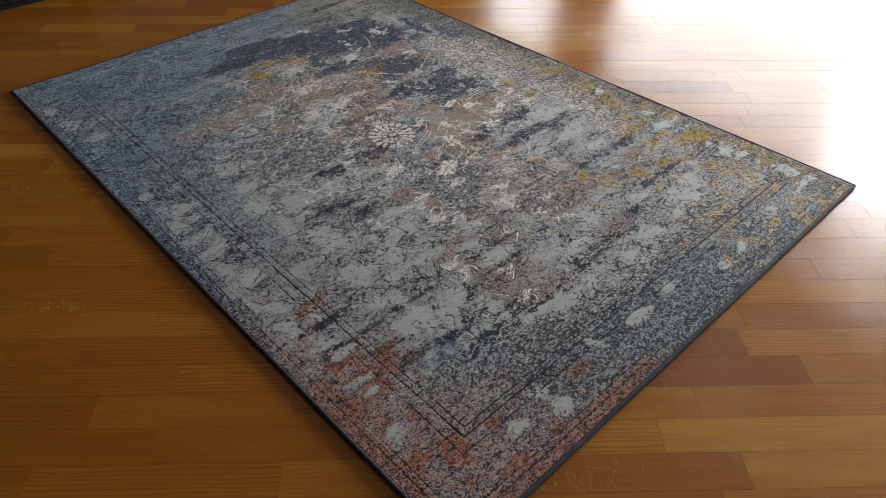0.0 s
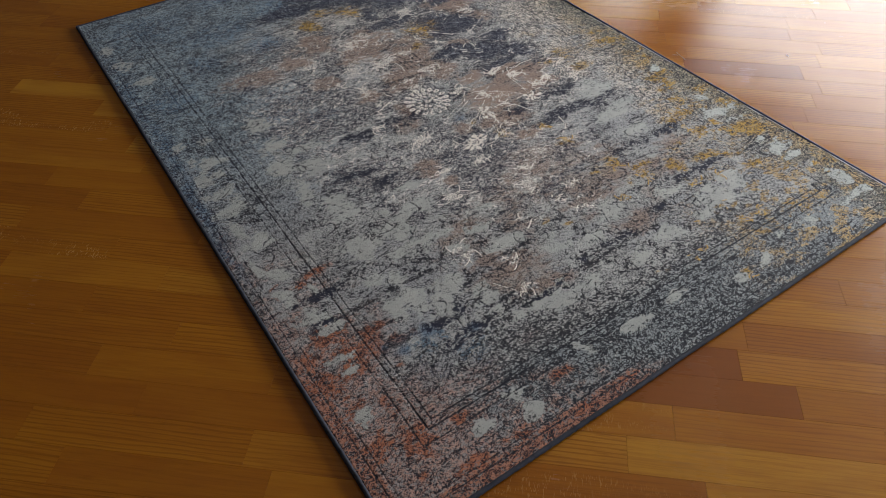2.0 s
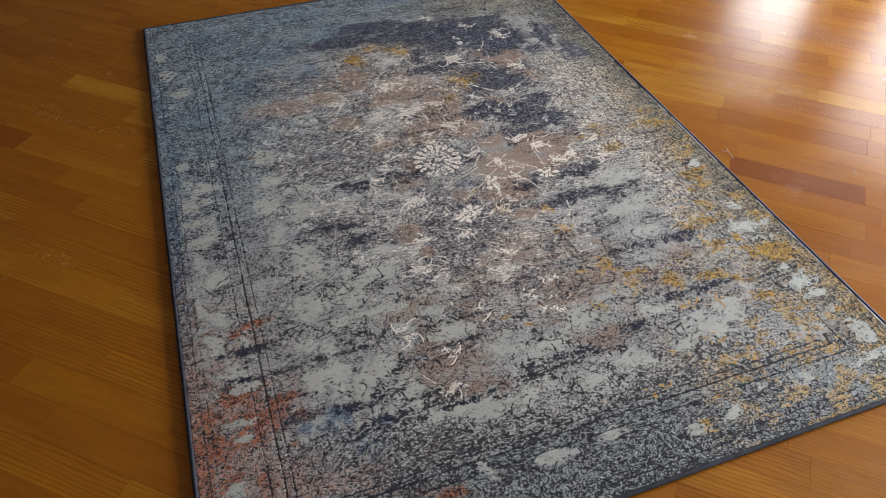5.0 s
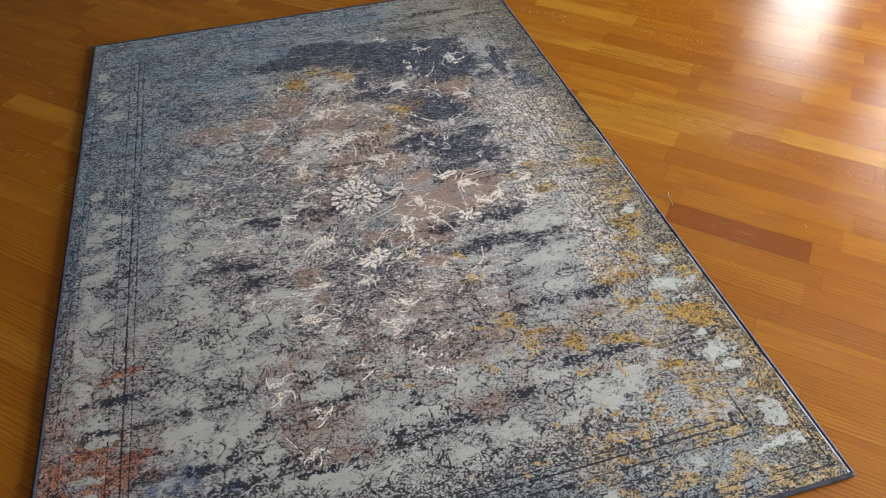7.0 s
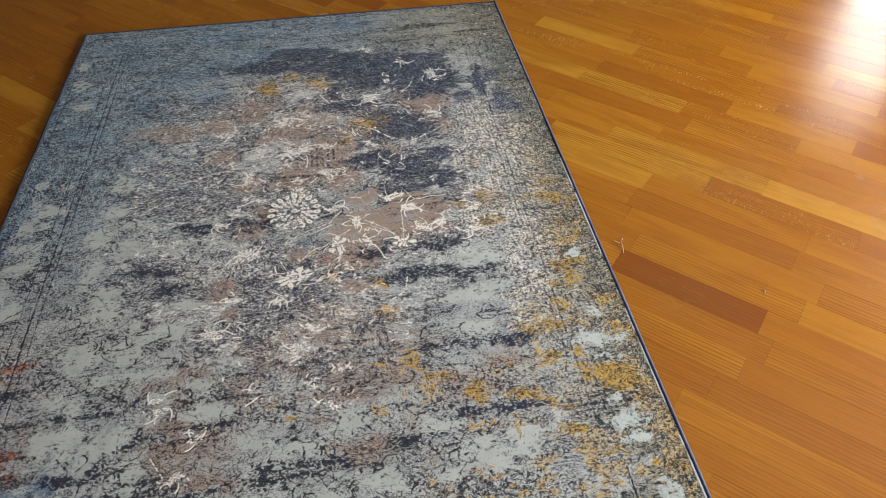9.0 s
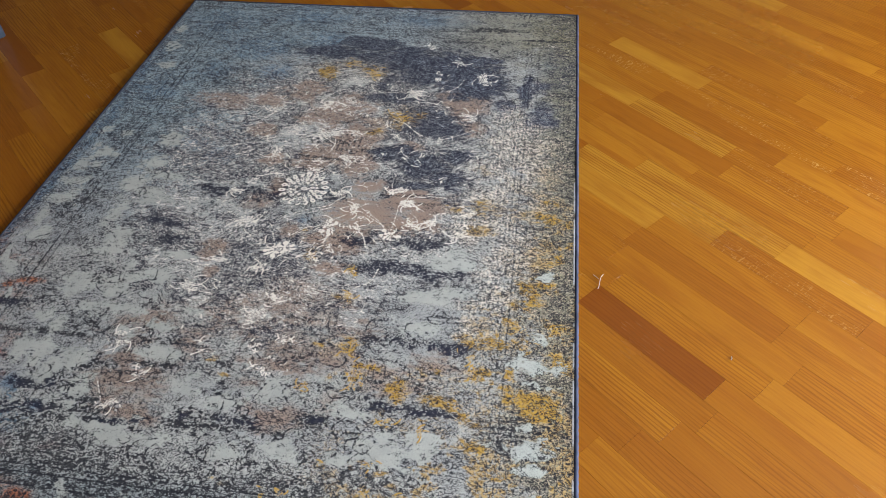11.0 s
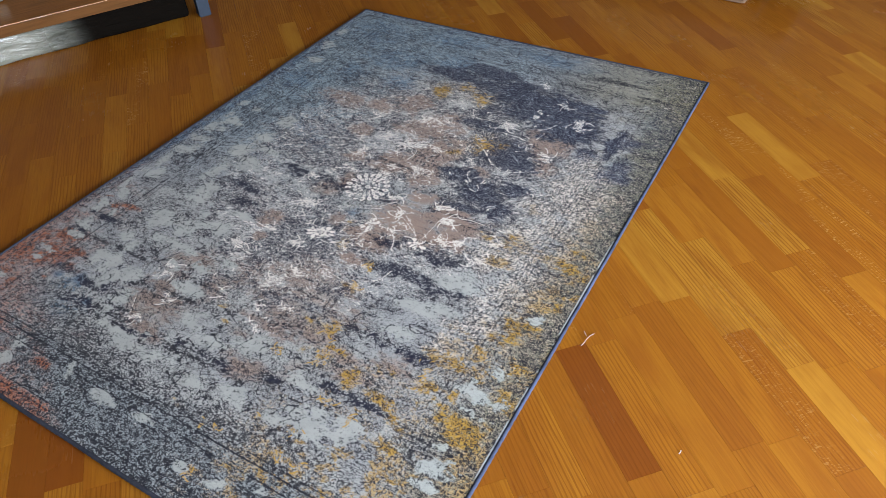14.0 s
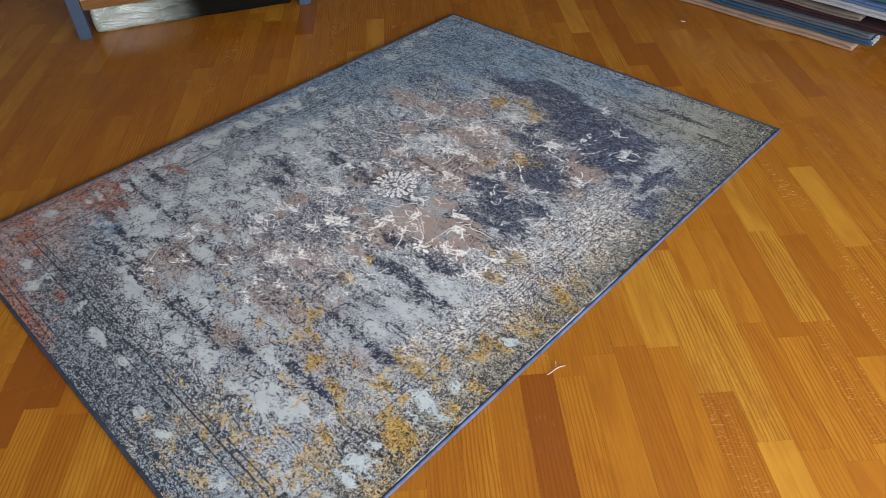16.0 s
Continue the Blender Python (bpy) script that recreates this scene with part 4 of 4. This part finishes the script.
def rug():
    thing = tagged(empty("rug"), "distressed oriental rug in grey, blue and gold on oak floor", "rug")
    px, py = lay(gx, gy)
    pz = PILE_TOP + 0.0022 * (cloud(3, 3, 2) - 0.5) - 0.0012 * step(dark, 0.4, 1.0) + 0.0008 * motif
    pz -= 0.003 * step(0.006 - edge, 0, 0.006)
    n = NX * NY
    me = bpy.data.meshes.new("rug_top")
    idx = np.arange(n).reshape(NY, NX)
    quads = np.stack([idx[:-1, :-1], idx[:-1, 1:], idx[1:, 1:], idx[1:, :-1]], -1).reshape(-1, 4)
    me.vertices.add(n)
    me.vertices.foreach_set("co", np.stack([px, py, pz], -1).astype(np.float32).ravel())
    me.loops.add(quads.size)
    me.loops.foreach_set("vertex_index", quads.astype(np.int32).ravel())
    me.polygons.add(len(quads))
    me.polygons.foreach_set("loop_start", np.arange(0, quads.size, 4, dtype=np.int32))
    me.polygons.foreach_set("use_smooth", np.ones(len(quads), dtype=bool))
    me.update(calc_edges=True)
    one = np.ones((NY, NX, 1))
    for key, values in (("ground", np.concatenate([ground, one], -1)), ("thread", np.concatenate([thread, one], -1)),
                        ("weave", np.stack([dark, light, motif, navy], -1))):
        layer = me.attributes.new(key, "FLOAT_COLOR", "POINT")
        layer.data.foreach_set("color", np.clip(values, 0, 1).astype(np.float32).ravel())
    me.materials.append(PILE)
    pile = new("rug_top", me)
    pile.parent = thing
    # the woven back, just under the pile
    bm = bmesh.new()
    ring_v = [bm.verts.new((*spot(u, v), z)) for z in (0.0005, PILE_TOP - 0.004) for u, v in ((0, 0), (RUG_W, 0), (RUG_W, RUG_L), (0, RUG_L))]
    bm.faces.new(ring_v[3::-1]), bm.faces.new(ring_v[4:])
    for i in range(4):
        k = (i + 1) % 4
        bm.faces.new((ring_v[i], ring_v[k], ring_v[4 + k], ring_v[4 + i]))
    part("backing", bm, BACKING, thing, "grey woven backing")
    # overlocked edge along each side; the east one takes the lit, paler copy
    sides = (((0, 0), (RUG_W, 0)), ((RUG_W, 0), (RUG_W, RUG_L)), ((RUG_W, RUG_L), (0, RUG_L)), ((0, RUG_L), (0, 0)))
    for (u0, v0), (u1, v1) in sides:
        bm = bmesh.new()
        a, b = spot(u0, v0), spot(u1, v1)
        run = (b - a).normalized()
        side = Vector((run.y, -run.x))
        steps = int((b - a).length / 0.006)
        rings = []
        for i in range(steps + 1):
            c = a + (b - a) * i / steps
            wob = 0.0002 * math.sin(i * 1.1) + 0.0012 * noise.noise((c.x * 6, c.y * 6, 3))
            ring_vs = []
            for k in range(8):
                ang = k * math.pi / 4
                r = 0.0058 + 0.0005 * math.sin(i * 2.2 + k)
                ring_vs.append(bm.verts.new((c.x + side.x * (math.cos(ang) * r + wob), c.y + side.y * (math.cos(ang) * r + wob),
                                             0.0062 + math.sin(ang) * r)))
            rings.append(ring_vs)
        for r0, r1 in zip(rings, rings[1:]):
            for k in range(8):
                bm.faces.new((r0[k], r0[(k + 1) % 8], r1[(k + 1) % 8], r1[k]))
        bm.faces.new(rings[0]), bm.faces.new(rings[-1][::-1])
        bmesh.ops.recalc_face_normals(bm, faces=bm.faces)
        east_edge = u0 == u1 == RUG_W
        part("binding", bm, BINDING_LIT if east_edge else BINDING, thing, "slate-blue overlocked edge, coloured paler as its lit side" if east_edge else "dark slate overlocked edge", True)


rug()

# ---- the low rack by the wall side ----
def rack():
    front, back = Vector((-1.20, 0.935, 0)), Vector((-0.672, 1.935, 0))
    run = (back - front)
    length = run.length
    m = Matrix.Translation(front) @ Matrix.Rotation(math.atan2(run.y, run.x), 4, "Z")
    thing = tagged(empty("display_bench", m), "low bench with blue-grey steel legs and an oiled wooden shelf", "bench")
    depth = 0.55
    for x in (0.0, length - 0.058):
        for y in (0.0, depth - 0.05):
            leg = part("leg", box(x, x + 0.058, y, y + 0.05, 0.004, 0.44, 0.003), STEEL, thing, "blue-grey painted steel leg")
            part("foot", box(x + 0.004, x + 0.054, y + 0.004, y + 0.046, 0.0, 0.004), RUBBER, leg)
        part("crossbar", box(x + 0.004, x + 0.054, 0.05, depth - 0.05, 0.085, 0.128, 0.002), STEEL, thing)
    board = part("shelf", box(0.06, length - 0.06, 0.006, depth, 0.140, 0.190, 0.003), SHELF_WOOD, thing, "oiled wooden shelf board")
    part("edge_strip", box(0.061, length - 0.061, 0.002, 0.006, 0.141, 0.187, 0.001), SHELF_EDGE, board, "sawn front edge, darker than the board")
    return m, length


RACK, RACK_LEN = rack()


def wrapped_bale(name, x0, x1, y0, y1, z0, z1, label, seed):
    """A bale in loose film: a rounded slab pushed about by folds."""
    bm = box(0, x1 - x0, 0, y1 - y0, 0, z1 - z0, 0.025, 3)
    bmesh.ops.subdivide_edges(bm, edges=[e for e in bm.edges if e.calc_length() > 0.06], cuts=14, use_grid_fill=True)
    for v in bm.verts:
        k = noise.noise_vector(v.co * 9 + Vector((seed, 0, 0))) * 0.007 + noise.noise_vector(v.co * 28 + Vector((0, seed, 0))) * 0.002
        v.co += k
        v.co.z = max(0.0, v.co.z)
    ob = part(name, bm, FILM, None, "", True)
    ob.matrix_world = RACK @ Matrix.Translation((x0, y0, z0))
    return tagged(ob, label, "wrapped bale")


wrapped_bale("wrapped_bale", 0.075, RACK_LEN - 0.09, 0.05, 0.52, 0.0, 0.125, "long bale in crinkled clear plastic, reflection and shade painted on", 2.0)

wrapped_bale("wrapped_parcel", 0.075, 0.30, 0.26, 0.50, 0.190, 0.27, "small pale parcel in clear plastic on the wooden shelf", 5.0)


# ---- folded blankets ----
def folded_blanket(color, x0, x1, y0, y1, z, thick, label, seed, hem=None, group="stack of folded blankets"):
    """A folded slab of cloth with a round fold along its front, a soft sag and wavy lie."""
    bm = bmesh.new()
    cols, rows = 72, 5
    loops = []
    half = thick / 2
    for i in range(cols + 1):
        x = x0 + (x1 - x0) * i / cols
        wave = 0.010 * noise.noise((x * 4, seed, 0)) + 0.0025 * noise.noise((x * 15, seed, 4))
        lift = 0.004 * noise.noise((x * 4, z * 40, 1.0))
        tuck = min(1.0, min(i, cols - i) / 2.0) * 0.35 + 0.65
        prof = []
        for lobe in (0, 1):
            for k in range(rows + 1):
                a = math.pi * (k / rows) - math.pi / 2
                q = half / 2
                shift = 0.003 * noise.noise((x * 9, seed, lobe * 5.0))
                prof.append((y0 + wave + shift + q * 1.6 * (1 - math.cos(a)), z + (half / 2 + lobe * half) * tuck + half * (1 - tuck)
                             + q * 0.92 * tuck * math.sin(a) + lift))
        prof.append((y1, z + half + half * tuck + lift))
        prof.append((y1, z + half - half * tuck + lift))
        loops.append([bm.verts.new((x, *q)) for q in prof])
    count = len(loops[0])
    for a, b in zip(loops, loops[1:]):
        for k in range(count):
            bm.faces.new((a[k], a[(k + 1) % count], b[(k + 1) % count], b[k]))
    bm.faces.new(loops[0]), bm.faces.new(loops[-1][::-1])
    bmesh.ops.recalc_face_normals(bm, faces=bm.faces)
    thing = tagged(empty("folded_blanket"), label, "blanket", group)
    cloth = part("cloth", bm, color, thing, "", True)
    if hem is not None:
        for i in range(5):
            y = y0 + 0.012 + i * 0.016
            part("stitch", box(x1 - 0.010, x1 + 0.0015, y, y + 0.004, z + 0.006, z + thick + 0.0008, 0.001, 1), hem, cloth, "pale blanket stitch")


BEIGE, SLATE, GREY_WOOL = woollen("beige_wool", (0.24, 0.155, 0.10)), woollen("slate_wool", (0.030, 0.055, 0.088)), woollen("grey_wool", (0.075, 0.080, 0.088))
PLUM, MOLE, PALE = woollen("plum_wool", (0.026, 0.011, 0.012)), woollen("mole_wool", (0.115, 0.092, 0.072)), woollen("pale_wool", (0.26, 0.26, 0.26))
DENIM, SEA, CHALK = woollen("denim_wool", (0.065, 0.10, 0.18)), woollen("sea_wool", (0.030, 0.066, 0.078)), woollen("chalk_wool", (0.24, 0.26, 0.28))
BLACK = woollen("charcoal_wool", (0.013, 0.013, 0.015))
STITCH = woollen("pale_stitch", (0.34, 0.33, 0.30))
PILE_OF = [
    (BEIGE, 1.575, 0.034, "beige felted blanket folded flat on the oak floor", None),
    (SLATE, 1.640, 0.030, "slate-blue folded blanket with pale stitched end", STITCH),
    (GREY_WOOL, 1.625, 0.026, "mid-grey folded wool blanket in a stack", None),
    (PLUM, 1.690, 0.028, "dark plum-brown folded blanket in a stack", None),
    (MOLE, 1.560, 0.026, "mole-grey folded blanket with a blunt end", None),
    (PALE, 1.800, 0.036, "pale grey folded blanket hanging past the stack", None),
    (DENIM, 1.660, 0.026, "denim-blue folded blanket in a stack", None),
    (SEA, 1.760, 0.032, "sea-green folded blanket with stitched end", STITCH),
    (CHALK, 1.780, 0.036, "chalk-grey folded blanket on top of the stack", STITCH),
]
z = 0.001
for i, (wool, end, thick, label, hem) in enumerate(PILE_OF):
    folded_blanket(wool, 0.56 + 0.02 * (i % 3), end, 3.15 + 0.006 * i + 0.004 * (i % 2), 3.75, z, thick, label, i * 3.7, hem)
    z += thick + 0.001
z = 0.001
for i in range(4):
    folded_blanket(BLACK if i % 2 == 0 else GREY_WOOL, -0.75, 0.48 - 0.02 * i, 3.10 + 0.01 * i, 3.7, z, 0.034,
                   "charcoal folded blanket at the foot of a dark stack" if i % 2 == 0 else "grey folded blanket in a dark stack", 40 + i * 2.3,
                   None, "dark stack of blankets")
    z += 0.035


# ---- lint on the floor ----
def lint(points, width, label):
    curve = bpy.data.curves.new("thread", "CURVE")
    curve.dimensions, curve.bevel_depth, curve.bevel_resolution = "3D", width, 1
    sp = curve.splines.new("NURBS")
    sp.points.add(len(points) - 1)
    for q, p in zip(sp.points, points):
        q.co = (*p, 1)
    sp.use_endpoint_u = True
    curve.materials.append(LINT)
    me = new("shape_source", curve)
    bpy.context.view_layer.update()
    mesh = bpy.data.meshes.new_from_object(me.evaluated_get(bpy.context.evaluated_depsgraph_get()))
    bpy.data.objects.remove(me)
    tagged(new("lint_thread", mesh), label, "lint")


lint([(1.715, 0.880, 0.002), (1.722, 0.900, 0.004), (1.716, 0.915, 0.005), (1.730, 0.935, 0.002)], 0.0008, "short curled white thread lying on the floor")
lint([(1.716, 0.915, 0.004), (1.706, 0.926, 0.003), (1.703, 0.930, 0.002)], 0.0007, "white thread end lying on the floor")
lint([(2.040, 0.690, 0.002), (2.043, 0.695, 0.003), (2.041, 0.701, 0.002)], 0.0011, "tiny white lint speck on the floor")
lint([(0.860, 2.960, 0.002), (0.872, 2.958, 0.003), (0.880, 2.965, 0.002)], 0.002, "tiny pale lint speck on the floor")

# ---- the strips of the floor ----
STRIP, NARROW, ROW_AT = 0.0885, 0.0857, 1.722      # strips on the far and on the near side of a seam
JOINTS = {
    0: (1.095,), 1: (0.710,), 2: (1.195,), 3: (0.625,), 4: (1.117,), 5: (0.795,), 6: (0.436,), 7: (0.176, 0.976), 8: (0.634,), 9: (0.20, 0.974),
    11: (-0.24, 0.40), -3: (1.051,), -7: (-1.14,), -8: (-1.035,), -10: (-1.20,), -11: (-1.058,), -12: (0.972,), -13: (-0.89,), -15: (-0.872, 0.684),
    -16: (-0.622,), -17: (-0.357, 0.959), -18: (-0.629, 0.418), -19: (-0.85,),
}
TURN_M = Matrix.Rotation(PLANK_TURN, 4, "Z")


def strip_verts(length, wide):
    """A strip with a fine worn arris: bottom, shoulder and top rings."""
    g, c = 0.00022, 0.00003
    out = []
    for z, k in ((-0.004, g), (-c, g), (0.0, g + c)):
        out += [(k, k, z), (length - k, k, z), (length - k, wide - k, z), (k, wide - k, z)]
    return out


STRIP_FACES = [(8, 9, 10, 11)] + [(r + i, r + (i + 1) % 4, r + 4 + (i + 1) % 4, r + 4 + i) for r in (0, 4) for i in range(4)]
# strips that stand out: row, a place along it, wood
ODD = [
    (0, 1.0, OAK_DARK), (8, 0.5, OAK_DEEP), (-11, -1.2, OAK_DEEP), (-18, -0.5, OAK_DEEP), (-3, 1.2, OAK_DEEP),
    (5, 0.7, OAK_PALE), (6, 0.6, OAK_PALE), (9, 0.3, OAK_PALE), (-8, -0.9, OAK_PALE), (-18, 0.5, OAK_PALE), (6, 1.1, OAK_PALE),
    (11, 0.0, OAK_FLECK), (11, 0.6, OAK_FLECK), (-13, -1.1, OAK_FLECK), (-7, -1.3, OAK_FLECK), (11, 1.3, OAK_FLECK),
]
pick = random.Random(11)
placed = []
for row in range(-85, 75):
    wide = STRIP if row >= 0 else NARROW
    n0 = ROW_AT + row * wide
    fixed = list(JOINTS.get(row, (pick.uniform(0, 0.5),)))
    ends = [fixed[0]]
    while ends[0] > -8.5:
        ends.insert(0, ends[0] - pick.randint(38, 56) / 100)
    for a, b in zip(fixed, fixed[1:]):
        count = max(1, round((b - a) / 0.45))
        ends += [a + (b - a) * k / count for k in range(1, count + 1)]
    while ends[-1] < 8.5:
        ends.append(ends[-1] + pick.randint(38, 56) / 100)
    for a, b in zip(ends, ends[1:]):
        own = [w for r, at, w in ODD if r == row and a < at < b]
        placed.append((a, n0, round(b - a, 4), wide, own[0] if own else None))
strip_meshes = {}


def strip_mesh(length, wide):
    if (length, wide) not in strip_meshes:
        me = bpy.data.meshes.new("floor_strip")
        me.from_pydata(strip_verts(length, wide), [], STRIP_FACES)
        me.materials.append(OAK_PIECE)
        strip_meshes[length, wide] = me
    return strip_meshes[length, wide]


rest_v, rest_f = [], []
near = []
for s, n0, length, wide, own in placed:
    mid = TURN_M @ Vector((s + length / 2, n0 + wide / 2, 0))
    if not (X0 + 0.3 < mid.x < X1 - 0.3 and Y0 + 0.3 < mid.y < Y1 - 0.3):
        if not (X0 - 0.15 < mid.x < X1 + 0.15 and Y0 - 0.15 < mid.y < Y1 + 0.15):
            continue
    under = 0.25 < mid.x < 1.4 and 0.25 < mid.y < 2.05
    reach = math.hypot((mid.x - 0.9) / 1.25, mid.y - 1.3)
    near.append((reach + (50 if under else 0), s, n0, length, wide, own))
near.sort(key=lambda k: k[:4])
for i, (_, s, n0, length, wide, own) in enumerate(near):
    if i < 300:
        ob = new("floor_strip", strip_mesh(length, wide))
        ob.parent = floor
        if own:
            ob.material_slots[0].link = "OBJECT"
            ob.material_slots[0].material = own
        ob.matrix_world = TURN_M @ Matrix.Translation((s, n0, 0))
    else:
        base = len(rest_v)
        rest_v += [tuple(TURN_M @ Vector((s + v[0], n0 + v[1], v[2]))) for v in strip_verts(length, wide)]
        rest_f += [tuple(base + k for k in f) for f in STRIP_FACES]
me = bpy.data.meshes.new("floor_strips")
me.from_pydata(rest_v, [], rest_f)
me.materials.append(OAK_REST)
rest = new("floor_strips", me)
rest.parent = floor
tagged(rest, "", "", "", "stuff")
